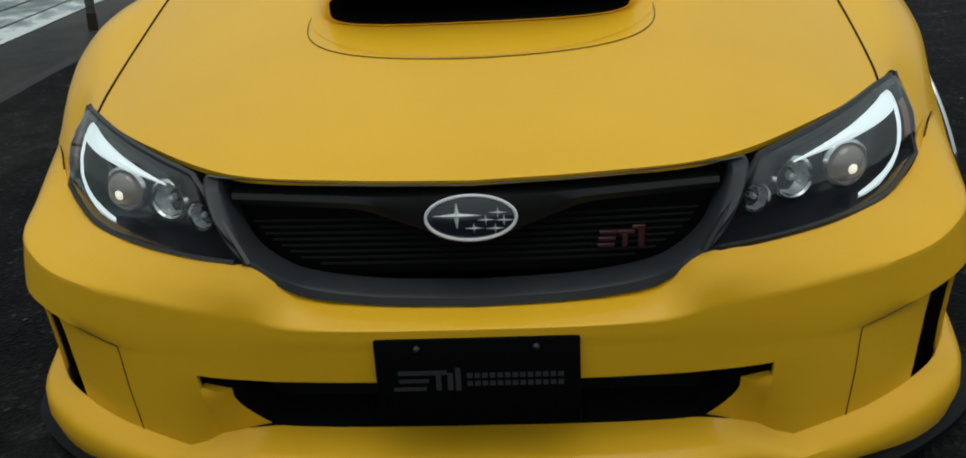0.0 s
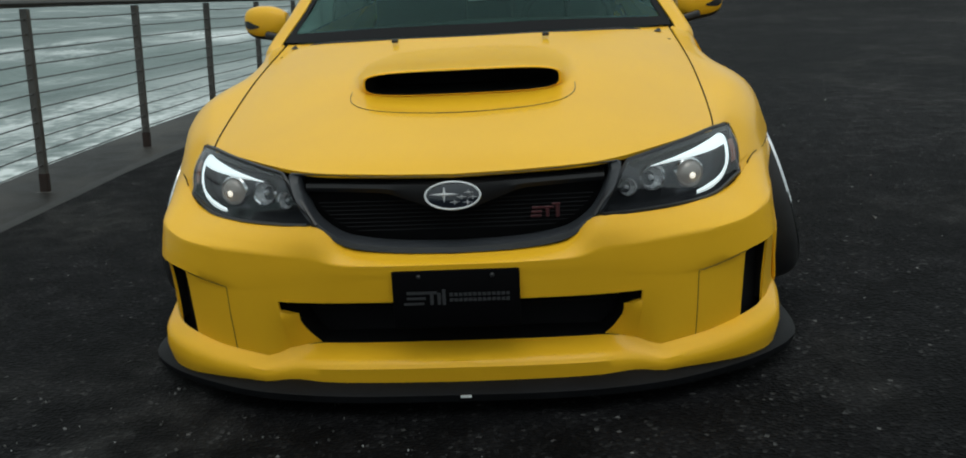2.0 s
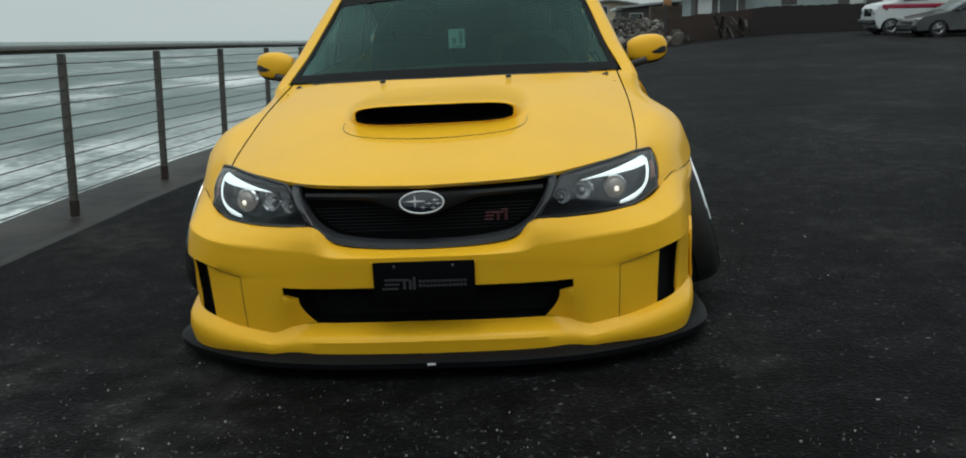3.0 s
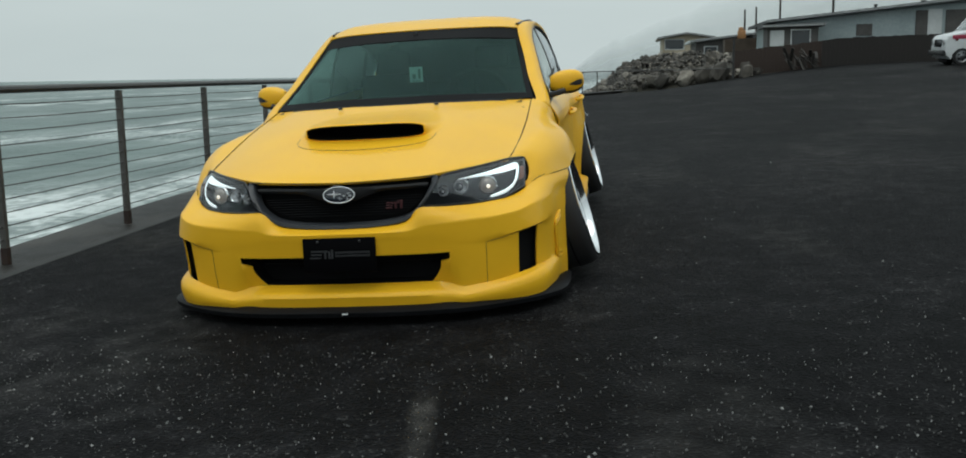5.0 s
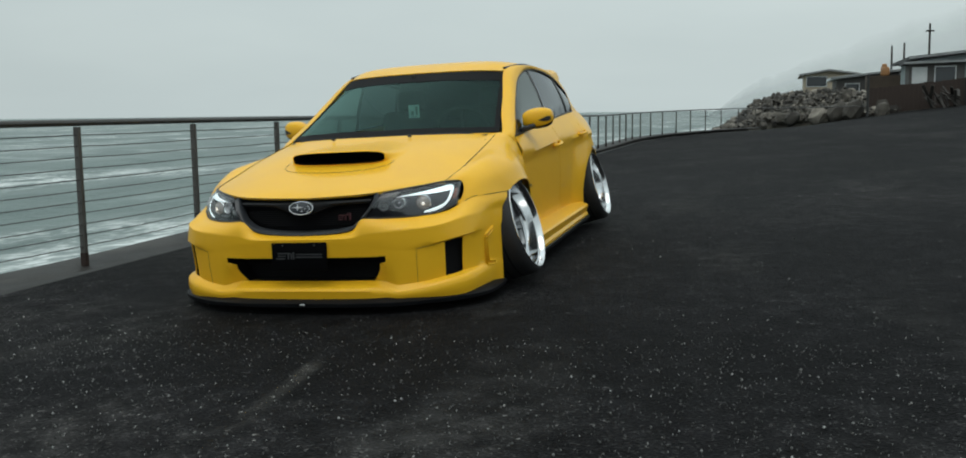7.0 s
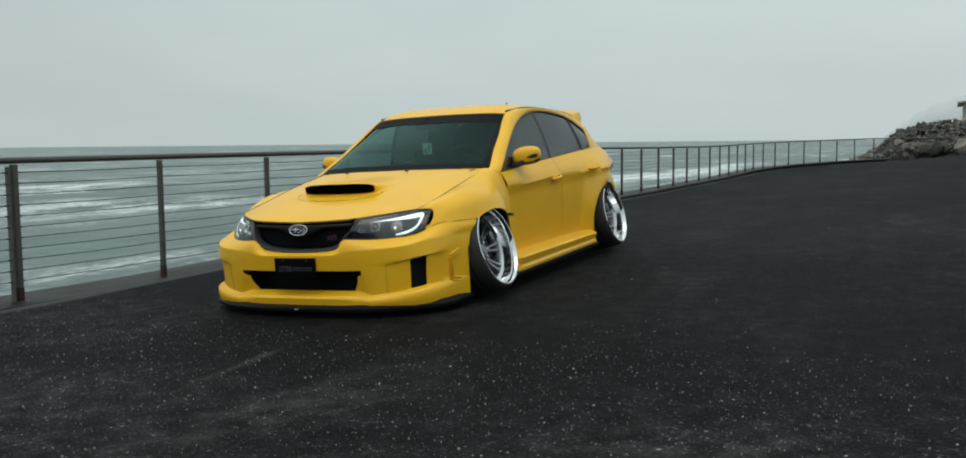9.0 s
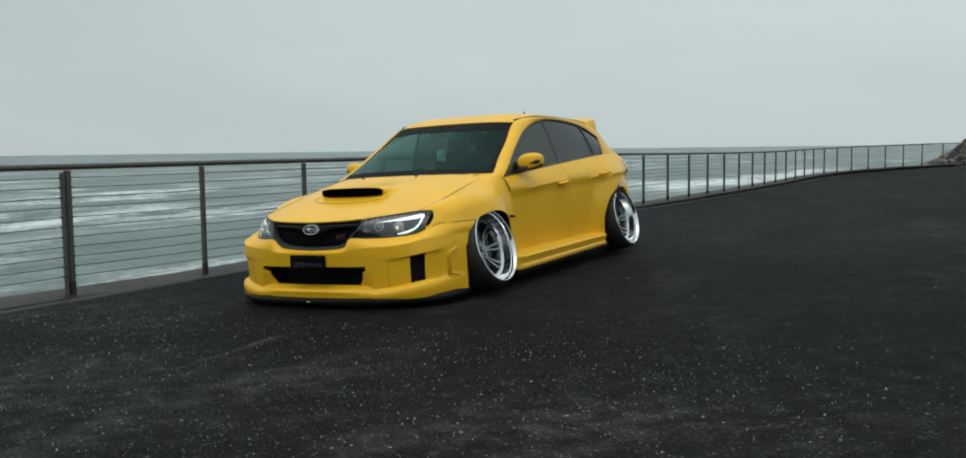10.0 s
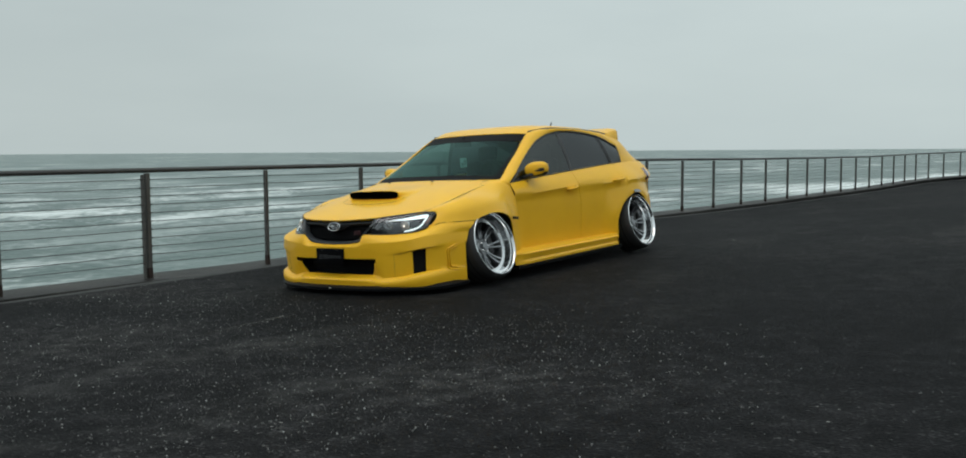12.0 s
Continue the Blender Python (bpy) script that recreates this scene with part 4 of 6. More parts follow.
def in_lamp(u, v, depth):
    """A place in the lamp: u from the grille outwards, v from top to bottom, at a depth behind the lens."""
    r, c = v * 6, u * 12
    i, j = min(int(r), 5), min(int(c), 11)
    fr, fc = r - i, c - j
    p = (lens_grid[i, j] * (1 - fr) + lens_grid[i + 1, j] * fr) * (1 - fc) + (lens_grid[i, j + 1] * (1 - fr) + lens_grid[i + 1, j + 1] * fr) * fc
    return p + np.array((-.35, .90, -.12)) * depth


for s in (1, -1):
    bowl = np.array([[in_lamp(u, v, .004 if (u in (0, 1) or v in (0, 1)) else .055 - .02 * abs(u - .5)) for u in (0, .04, .2, .4, .6, .8, .96, 1)] for v in (0, .06, .3, .5, .7, .94, 1)])
    bm = bmesh.new()
    add_grid(bm, bowl * [s, 1, 1])
    face_away(bm, (s * .55, 1.0, .5))
    lamp = part("headlight", bm, SMOKED_CHROME, None, "clear headlight with a hooked white light strip", sharp=30)
    shell("lamp_lens", lens_grid, LAMP_GLASS, lamp, "clear lamp lens", depth=0, side=s).visible_shadow = False
    bm = bmesh.new()
    add_tube(bm, [tuple(np.array(p) * [s, 1, 1]) for p in list(curve_through(L_TOP, 16)) + list(curve_through(L_BOT, 16))[::-1]], .0055, 5, closed=True)
    part("lamp_gasket", bm, BLACK_PLASTIC, lamp)
    # graphite bezel along the inner end and the upper edge
    bz = np.array([[in_lamp(u, v, .010 + .012 * v) for v in (.02, .08, .13)] for u in np.linspace(.10, .97, 14)])
    bm = bmesh.new()
    add_grid(bm, bz * [s, 1, 1])
    face_away(bm, (s * .55, 1.0, .5))
    part("lamp_bezel", bm, BLACK_PLASTIC, lamp)
    # hooked strip: wedge along the top, then down and back along the outside
    path = [(.22, .29, .006), (.38, .285, .030), (.55, .275, .056), (.72, .255, .080), (.82, .235, .092), (.868, .245, .078), (.882, .30, .052), (.882, .45, .046), (.874, .62, .046), (.858, .73, .048), (.82, .815, .050), (.76, .855, .048), (.69, .88, .040), (.62, .90, .022)]
    mid = curve_through(path, 44)
    strip_g = []
    for k, (u, v, w) in enumerate(mid):
        du, dv = mid[min(k + 1, 44)][:2] - mid[max(k - 1, 0)][:2]
        du, dv = du * 2.6, dv
        ln_ = math.hypot(du, dv) or 1
        nu_, nv_ = -dv / ln_ / 2.6, du / ln_
        ww = max(w, .006) * 1.15
        strip_g.append([in_lamp(min(max(u + nu_ * ww * e, .01), .985), min(max(v + nv_ * ww * e, .02), .97), .014 - .004 * (1 - e * e)) for e in (-1, 0, 1)])
    bm = bmesh.new()
    add_grid(bm, np.array(strip_g) * [s, 1, 1])
    face_away(bm, (s * .55, 1.0, .5))
    part("light_strip", bm, WHITE_LED, lamp, "white light strip")
    am = np.array([[in_lamp(u, v, .010) for u in (.915, .945, .975)] for v in np.linspace(.30, .72, 6)])
    bm = bmesh.new()
    add_grid(bm, am * [s, 1, 1])
    face_away(bm, (s * .55, 1.0, .5))
    part("amber_reflector", bm, AMBER, lamp, "dark amber side reflector")
    # projector and inner reflector
    for u, v, r, mat, nm in ((.56, .60, .034, LENS_GLASS, "projector"), (.30, .52, .029, LAMP_SILVER, "reflector"), (.15, .60, .021, LAMP_SILVER, "reflector")):
        c = Vector(in_lamp(u, v, .045) * [s, 1, 1])
        ax = Vector((s * .30, -.94, .08)).normalized().to_track_quat("X", "Z").to_matrix().to_4x4()
        m = Matrix.Translation(c) @ ax
        bm = bmesh.new()
        add_lathe(bm, [(-.02, r * 1.25), (.006, r * 1.25), (.012, r * 1.1), (.008, r)], 24, m)
        part(nm + "_ring", bm, CHROME, lamp)
        bm = bmesh.new()
        if nm == "projector":
            add_lathe(bm, [(.006 + .022 * math.cos(a), r * math.sin(a)) for a in np.linspace(math.pi / 2, .02, 8)], 24, m)
        else:
            add_lathe(bm, [(.008, r), (-.004, r * .8), (-.012, r * .5), (-.014, r * .3), (.004, r * .22), (.008, .001)], 8, m)
        part(nm, bm, mat, lamp, sharp=25)
        if nm == "projector":
            bm = bmesh.new()
            bmesh.ops.create_uvsphere(bm, u_segments=12, v_segments=8, radius=.012, matrix=m @ Matrix.Translation((.019, 0, -.004)))
            part("projector_core", bm, LAMP_CORE, lamp, "warm lit core of the projector")

# cabin and dark inner body
bm = bmesh.new()
add_box(bm, (1.26, .70, .52), Matrix.Translation((0, .98, .40)))
add_box(bm, (1.30, 3.0, .10), Matrix.Translation((0, 2.9, .15)))
add_box(bm, (1.20, .9, .55), Matrix.Translation((0, 4.0, .40)))
add_box(bm, (1.36, .10, .40), Matrix.Translation((0, 1.40, .62)))
# added black wall behind the seats; blocks sky leaking through the rear corners
light_stop = [(0, 1.288), (.30, 1.285), (.48, 1.266), (.562, 1.242), (.664, 1.125), (.700, 1.03), (.708, .95), (.66, .60)]
light_stop = light_stop + [(-x, z) for x, z in light_stop[:0:-1]]
rim_a, rim_b = ([bm.verts.new((x, y, z)) for x, z in light_stop] for y in (3.80, 3.815))
bm.faces.new(rim_a)
bm.faces.new(rim_b[::-1])
part("inner_body", bm, VOID_BLACK)
shell("headliner", both_halves(surface([[(x * .99, y, z - .022) for x, y, z in r] for r in ROOF], 12, 14)), VOID_BLACK, None, depth=0)
bm = bmesh.new()
add_grid(bm, np.array([[(x, y + .10 * abs(x), z - .03 * abs(x)) for x in np.linspace(-.66, .66, 13)] for y, z in ((1.36, .862), (1.55, .885), (1.78, .905), (1.86, .89), (1.88, .70), (1.86, .45))]))
part("dashboard", bm, TRIM, None, "dark dashboard")
for x in (.33, -.33):
    bm = bmesh.new()
    add_box(bm, (.46, .50, .16), Matrix.Translation((x, 2.42, .40)), .05, 3)
    add_box(bm, (.44, .14, .62), Matrix.Translation((x, 2.74, .72)) @ Matrix.Rotation(radians(-16), 4, "X"), .05, 3)
    add_box(bm, (.22, .09, .16), Matrix.Translation((x, 2.86, 1.10)) @ Matrix.Rotation(radians(-12), 4, "X"), .035, 3)
    part("seat", bm, TRIM, None, "dark bucket seat")
bm = bmesh.new()
add_box(bm, (1.24, .14, .55), Matrix.Translation((0, 3.55, .68)) @ Matrix.Rotation(radians(-18), 4, "X"), .05, 3)
part("rear_bench", bm, TRIM, None, "dark rear bench")
bm = bmesh.new()
wh = Matrix.Translation((.35, 2.02, .86)) @ Matrix.Rotation(radians(-66), 4, "X")
add_tube(bm, [wh @ Vector((.18 * math.cos(a), .18 * math.sin(a), 0)) for a in np.linspace(0, 2 * math.pi, 29)[:-1]], .014, 8, closed=True)
for a in (0, math.pi, -math.pi / 2):
    add_tube(bm, [wh @ Vector((r * math.cos(a), r * math.sin(a), -.03 * (1 - r / .18))) for r in (.02, .10, .18)], .013, 6)
part("steering_wheel", bm, TRIM, None, "black steering wheel")
bm = bmesh.new()
add_box(bm, (.21, .025, .060), Matrix.Translation((0, 2.02, 1.20)), .012, 3)
add_box(bm, (.025, .03, .06), Matrix.Translation((0, 2.025, 1.245)), .006)
part("rear_view_mirror", bm, TRIM, None, "black rear-view mirror")
bm = bmesh.new()
tag_m = Matrix.Translation((-.012, 2.02, 1.018)) @ Matrix.Rotation(radians(90), 4, "X")
add_box(bm, (.078, .092, .0025), tag_m, .001, 1)
tag = part("window_tag", bm, PALE_PAPER, None, "pale paper tag hanging behind the windscreen")
for x, y, w, h in ((.020, .004, .016, .060), (-.012, -.012, .020, .030), (0, -.038, .050, .006)):
    bm = bmesh.new()
    add_box(bm, (w, h, .001), tag_m @ Matrix.Translation((x, y, .0022)))
    part("tag_print", bm, PRINT_DARK, tag)

# wheels: deep polished lip, spoked face, stretched tyre, leaning in at the top
def wheel(x, y, z, camber, s):
    m = Matrix.Translation((s * x, y, z)) @ Matrix.Rotation(0 if s > 0 else math.pi, 4, "Z") @ Matrix.Rotation(radians(-camber), 4, "Y")
    bm = bmesh.new()
    add_lathe(bm, [(-.005, .266), (.002, .267), (.006, .263), (.005, .258), (-.003, .252), (-.026, .247), (-.030, .240), (-.070, .235), (-.086, .230), (-.092, .204)], 64, m)
    bmesh.ops.recalc_face_normals(bm, faces=bm.faces[:])
    bm.normal_update()
    rim = part("wheel", bm, CHROME, None, "polished deep-dish wheel with silver spokes", mapped=False)
    bm = bmesh.new()
    add_lathe(bm, [(-.088, .232), (-.095, .224), (-.12, .212), (-.17, .208), (-.25, .214), (-.262, .235)], 48, m)
    part("rim_barrel", bm, ALLOY, rim, mapped=False)
    bm = bmesh.new()
    add_lathe(bm, [(-.003, .262), (-.003, .272), (-.012, .282), (-.030, .290), (-.050, .2935), (-.235, .2935), (-.255, .282), (-.266, .262), (-.262, .235)], 64, m)
    bmesh.ops.recalc_face_normals(bm, faces=bm.faces[:])
    part("tyre", bm, RUBBER, rim, "stretched black tyre", mapped=False)
    for k in range(3):
        bm = bmesh.new()
        x0 = -.09 - .055 * k
        add_lathe(bm, [(x0, .2942), (x0 - .006, .2945), (x0 - .008, .2942)], 64, m)
        part("tread_groove", bm, VOID_BLACK, rim, mapped=False)
    for k in range(8):
        a = 2 * math.pi * k / 8
        for d in (-1, 1):
            bm = bmesh.new()
            g = []
            for f in np.linspace(0, 1, 8):
                r = .052 + (.215 - .052) * f
                off = d * (.009 + .026 * max(0, f - .25) ** 1.3)
                xx = -.130 + .042 * f**2 - .010 * math.sin(math.pi * f)
                w = .0145 - .003 * math.sin(math.pi * f)
                ring = []
                for px, pw in ((-.026, -w), (0, -w * .55), (0, w * .55), (-.026, w)):
                    t_ = off + pw
                    ring.append(m @ Vector((xx + px, r * math.cos(a) - t_ * math.sin(a), r * math.sin(a) + t_ * math.cos(a))))
                g.append(ring)
            add_grid(bm, np.array(g), close_u=True)
            bmesh.ops.recalc_face_normals(bm, faces=bm.faces[:])
            part("spoke", bm, ALLOY, rim, mapped=False)
    bm = bmesh.new()
    add_lathe(bm, [(-.165, .075), (-.132, .072), (-.124, .062), (-.126, .036), (-.104, .033), (-.099, .026), (-.099, .001)], 32, m)
    part("hub", bm, ALLOY, rim, mapped=False)
    for k in range(5):
        a = 2 * math.pi * k / 5
        bm = bmesh.new()
        add_lathe(bm, [(-.127, .010), (-.104, .009), (-.101, .006), (-.101, .001)], 6, m @ Matrix.Translation((0, .050 * math.cos(a), .050 * math.sin(a))))
        part("wheel_nut", bm, CHROME, rim, mapped=False)
    bm = bmesh.new()
    add_lathe(bm, [(-.18, .165), (-.165, .165), (-.165, .09), (-.18, .09)], 48, m)
    part("brake_disc", bm, STEEL, rim, mapped=False)
    bm = bmesh.new()
    add_lathe(bm, [(-.20, .20), (-.20, .02)], 32, m)
    part("dust_shield", bm, VOID_BLACK, rim, mapped=False)
    bm = bmesh.new()
    add_box(bm, (.07, .07, .17), m @ Matrix.Translation((-.172, .12, .02)), .012)
    part("brake_caliper", bm, BLACK_PLASTIC, rim, mapped=False)


for s in (1, -1):
    wheel(.982, 1.012, .315, 15.0, s)
    wheel(.952, 3.655, .310, 13.0, s)

# ---- the place: car park on a sea wall ----
kerb_x = smooth_at([-80, -6, 0, 3, 7.2, 11.7, 16.1, 22, 25, 29.4, 31, 32.3, 33.8, 35.2, 36.7, 38.1, 39.5, 40.9, 42.3, 43.6, 45, 48, 60, 130],
                   [-2.30, -2.42, -2.46, -2.49, -2.54, -2.60, -2.68, -2.85, -2.95, -3.09, -3.13, -3.14, -3.07, -2.90, -2.62, -2.24, -1.80, -1.28, -.67, .02, .80, 2.0, 4.0, 8.0])
base_z = smooth_at([-80, -20, -6, 1.3, 3.5, 5, 6.5, 9, 14, 20, 27, 30, 35, 39, 43.8, 130], [-.35, -.22, -.135, -.088, -.062, -.038, -.036, -.056, -.112, -.150, -.168, -.150, -.110, -.058, .005, .4])

# the kerb sags a little beside the car; the rail runs straight above it
sag = smooth_at([-80, -6, 0, 1.3, 2.8, 4.3, 6, 9, 130], [0, 0, 0, .012, .036, .034, .020, 0, 0])
kerb_z = lambda y: base_z(y) - sag(y)
rail_z = smooth_at([-80, -8, 1.3, 4.3, 7.2, 11.6, 16], [.985, .995, 1.003, 1.006, 1.004, .984, base_z(16) + 1.077])


def rail_at(y):
    return rail_z(y) if y < 16 else base_z(y) + 1.077


# The far end of the lot is laid out in a plan of its own and set down by FAR.
FAR = pose(-.2065, .877, -.43, 0, 0, .684) @ Matrix.Scale(1.15, 4)
FAR_BACK = FAR.inverted()
rise = smooth_at([-80, 7, 15, 41, 48, 80, 130], [-.01, -.01, .035, .14, .20, 2.2, 5.5])
tilt = smooth_at([-80, 6, 20, 34, 130], [.043, .043, .072, .09, .09])


def far_z(x, y):
    """The lot's height in the plan of its far end."""
    level = min(1.0, max(0.0, (y - 12) / 18))
    return rise(y) + tilt(y) * (x + 2.6) - .075 * max(0.0, x - 10.6) * level * level * (3 - 2 * level)


def road_z(x, y):
    f = min(1.0, max(0.0, (y - 14) / 10))
    near = base_z(y) + .0396 * (x - (1 - f) * -2.6 - f * kerb_x(y)) + .022 * f
    k = min(1.0, max(0.0, (y - 14) / 32))
    if k == 0:
        return near
    q = FAR_BACK @ Vector((x, y, 0))
    far = (FAR @ Vector((q.x, q.y, far_z(q.x, q.y)))).z
    k = k * k * (3 - 2 * k) * (1 - math.exp(-max(0.0, x - kerb_x(y)) / 2.5))
    return near + (far - near) * k


def steps(*spans):
    out = []
    for a, b, n in spans:
        out += list(np.linspace(a, b, n, endpoint=False))
    return out + [spans[-1][1]]


ASPHALT = material("worn_wet_asphalt", (.03, .03, .032), rough=.7)
_a = noise_node(ASPHALT, 0.45, 6)
_b = noise_node(ASPHALT, 7.0, 8)
_c = noise_node(ASPHALT, 75.0, 3)
_v = ASPHALT.node_tree.nodes.new("ShaderNodeTexVoronoi")
_v.inputs["Scale"].default_value = 95.0
_tc = ASPHALT.node_tree.nodes.new("ShaderNodeTexCoord")
ASPHALT.node_tree.links.new(_tc.outputs["Object"], _v.inputs["Vector"])
_stone = ramp_node(ASPHALT, _v.outputs["Color"], ((.0, (.0035, .0035, .0040)), (.60, (.0074, .0074, .0082)), (.82, (.0155, .0155, .0165)), (.93, (.045, .045, .045)), (.975, (.15, .15, .147)), (.995, (.34, .34, .33))))
_patch = noise_node(ASPHALT, 0.16, 3)
_blend = mix_node(ASPHALT, .45, _a, _patch)
_big = ramp_node(ASPHALT, _blend, ((.38, (.34, .34, .35)), (.5, (.84, .84, .84)), (.62, (1.80, 1.75, 1.68))))
_mid = ramp_node(ASPHALT, _b, ((.32, (.45, .45, .46)), (.5, (.9, .9, .9)), (.68, (1.75, 1.75, 1.72))))
_smear = noise_node(ASPHALT, 1.1, 7, (1.0, .45, 1.0))
_dust = mix_node(ASPHALT, 1.0, ramp_node(ASPHALT, _smear, ((.53, (0, 0, 0)), (.68, (.012, .0117, .0108)))), ramp_node(ASPHALT, _b, ((.35, (.2, .2, .2)), (.65, (1.5, 1.5, 1.5)))), "MULTIPLY")
_col = mix_node(ASPHALT, 1.0, mix_node(ASPHALT, 1.0, _stone, _mid, "MULTIPLY"), _big, "MULTIPLY")
_col = mix_node(ASPHALT, 1.0, _col, _dust, "ADD")
paint(ASPHALT, _col, spread(ASPHALT, _a, .70, .85), mix_node(ASPHALT, .45, mix_node(ASPHALT, .5, _v.outputs["Distance"], _c), _b), .6, .025)
ASPHALT.node_tree.nodes["Principled BSDF"].inputs["Specular IOR Level"].default_value = .06

us = steps((0, 10, 60), (10, 30, 50), (30, 60, 30), (60, 160, 20))
vs_ = steps((-80, -8, 24), (-8, 8, 80), (8, 50, 105), (50, 130, 40))
bm = bmesh.new()
g = np.zeros((len(vs_), len(us) + 1, 3))
for i, y in enumerate(vs_):
    for j, u in enumerate([0] + us):
        x = kerb_x(y) + u
        swell = .010 * noise.noise((x * .35, y * .35, 1)) + .004 * noise.noise((x * 1.6, y * 1.6, 4))
        near = math.hypot(x - .3, y - 3)
        g[i, j] = (x, y, road_z(x, y) + swell * min(1, max(0, near - 1.6) / 3) - (6 if j == 0 else 0))
add_grid(bm, g)
face_away(bm, (20, 20, -400))
tagged(link_mesh("ground", bm, ASPHALT, sharp=60), "dark worn asphalt of a sloping car park", "ground", kind="structure")

# loose grit on the asphalt
GRIT = material("pale_grit", (.25, .25, .24), rough=.8)
_gr = GRIT.node_tree.nodes.new("ShaderNodeNewGeometry")
paint(GRIT, ramp_node(GRIT, _gr.outputs["Random Per Island"], ((0, (.02, .02, .02)), (.55, (.065, .065, .063)), (.85, (.15, .15, .144)), (.94, (.23, .23, .222)), (1, (.40, .40, .388)))))
rng = random.Random(5)
verts, faces = [], []
for k in range(59500):
    x, y = rng.uniform(-2.3, 8.5), rng.uniform(-5.0, 9.0)
    if k >= 48000:
        x, y = rng.uniform(-2.2, 3.4), rng.uniform(-2.6, .9)
    if k < 48000 and noise.noise((x * .7, y * .7, 7)) + .6 * noise.noise((x * 2.6, y * 2.6, 3)) < -.05 + .5 * rng.random() or rng.random() < min(.88, max(0, (y - .4) * .45)):
        continue
    r = .0015 + .0042 * rng.random() ** 4.5
    z = road_z(x, y)
    i = len(verts)
    a0 = rng.random() * 6.28
    for q in range(4):
        a = a0 + q * math.pi / 2
        verts.append((x + r * math.cos(a) * (.7 + .6 * rng.random()), y + r * math.sin(a) * (.7 + .6 * rng.random()), z + .002 + r * .3))
    verts.append((x, y, z + .003 + r * 1.1))
    verts.append((x, y, z - .004))
    for q in range(4):
        faces += [(i + q, i + (q + 1) % 4, i + 4), (i + (q + 1) % 4, i + q, i + 5)]
me = bpy.data.meshes.new("grit")
me.from_pydata(verts, [], faces)
me.materials.append(GRIT)
tagged(new("grit", me), "small pale grit scattered on the asphalt", "gravel", kind="stuff")

# pale scrape, and worn streaks whose sheen is put into the colour
SCRAPE = varied("pale_scraped_asphalt", (.006, .006, .006), (.036, .036, .034), 9, (.6, .8), .3, .004)
WEAR = material("worn_streak_painted_sheen", (.012, .012, .012), rough=.75, spec=.12)
_wn = noise_node(WEAR, 14, 6)
_wf = noise_node(WEAR, 120, 3)
_wa = WEAR.node_tree.nodes.new("ShaderNodeAttribute")
_wa.attribute_name = "wear"
_wm = mix_node(WEAR, 1.0, ramp_node(WEAR, mix_node(WEAR, .5, _wn, _wf), ((.36, (0, 0, 0)), (.54, (1, 1, 1)))), _wa.outputs["Color"], "MULTIPLY")
paint(WEAR, ramp_node(WEAR, _wf, ((.3, (.045, .043, .040)), (.7, (.150, .142, .128)))), None, _wf, .6, .006)
WEAR.node_tree.links.new(_wm, WEAR.node_tree.nodes["Principled BSDF"].inputs["Alpha"])


def streak(x0, y0, x1, y1, w, seed=1, n=40):
    """A ragged worn streak, strongest along its middle."""
    bm = bmesh.new()
    d = Vector((x1 - x0, y1 - y0, 0))
    side = Vector((-d.y, d.x, 0)).normalized()
    g, wear = [], []
    for i in range(n + 1):
        f = i / n
        off = .03 * noise.noise((f * 3, seed + 5, 0))
        row = []
        for e in np.linspace(-1, 1, 9):
            p = Vector((x0, y0, 0)) + d * f + side * (off + e * w)
            row.append((p.x, p.y, road_z(p.x, p.y) + .0042 - .004 * e * e))
            wear.append((.05 + .55 * f) * (1 - e * e) ** 1.5 * min(1, 6 * f, 6 * (1 - f)) * min(1, .12 + .85 * f ** 1.5 + 1.2 * abs(noise.noise((f * 6, seed, e)))))
        g.append(row)
    add_grid(bm, np.array(g))
    face_away(bm, (0, 0, -50))
    ob = link_mesh("scrape_mark", bm, WEAR)
    lay = ob.data.color_attributes.new("wear", "FLOAT_COLOR", "POINT")
    lay.data.foreach_set("color", np.repeat(np.array(wear), 4).astype(np.float32))
    tagged(ob, "ragged scrape worn into the asphalt, its pale sheen painted in", "scrape", kind="structure")


streak(.70, -.75, .53, .48, .055, seed=1)
streak(2.80, 6.75, 3.15, 6.50, .05, seed=3)

# concrete kerb strip under the fence, and the face of the sea wall
CONCRETE = varied("weathered_concrete", (.0035, .003, .0026), (.029, .0262, .023), 5.0, (.45, .8), .6, .015)
_cb = CONCRETE.node_tree.nodes["Principled BSDF"].inputs["Base Color"]
CONCRETE.node_tree.links.new(mix_node(CONCRETE, 1.0, _cb.links[0].from_socket, ramp_node(CONCRETE, noise_node(CONCRETE, 2.2, 7, (1.0, .5, 1.0)), ((.40, (.28, .25, .22)), (.5, (.75, .71, .66)), (.62, (1.75, 1.72, 1.66)))), "MULTIPLY"), _cb)
CONCRETE.node_tree.nodes["Principled BSDF"].inputs["Specular IOR Level"].default_value = .3
SECT = [(0.0, -.02), (0.0, .018), (-.012, .027), (-.30, .030), (-.56, .028), (-.60, .018), (-.62, -.4), (-.62, -9.0)]
bm = bmesh.new()
g = np.array([[(kerb_x(y) + dx, y, kerb_z(y) + .0075 + dz) for dx, dz in SECT] for y in steps((-80, -6, 20), (-6, 10, 60), (10, 45, 90))])
add_grid(bm, g)
face_away(bm, (20, 5, -60))
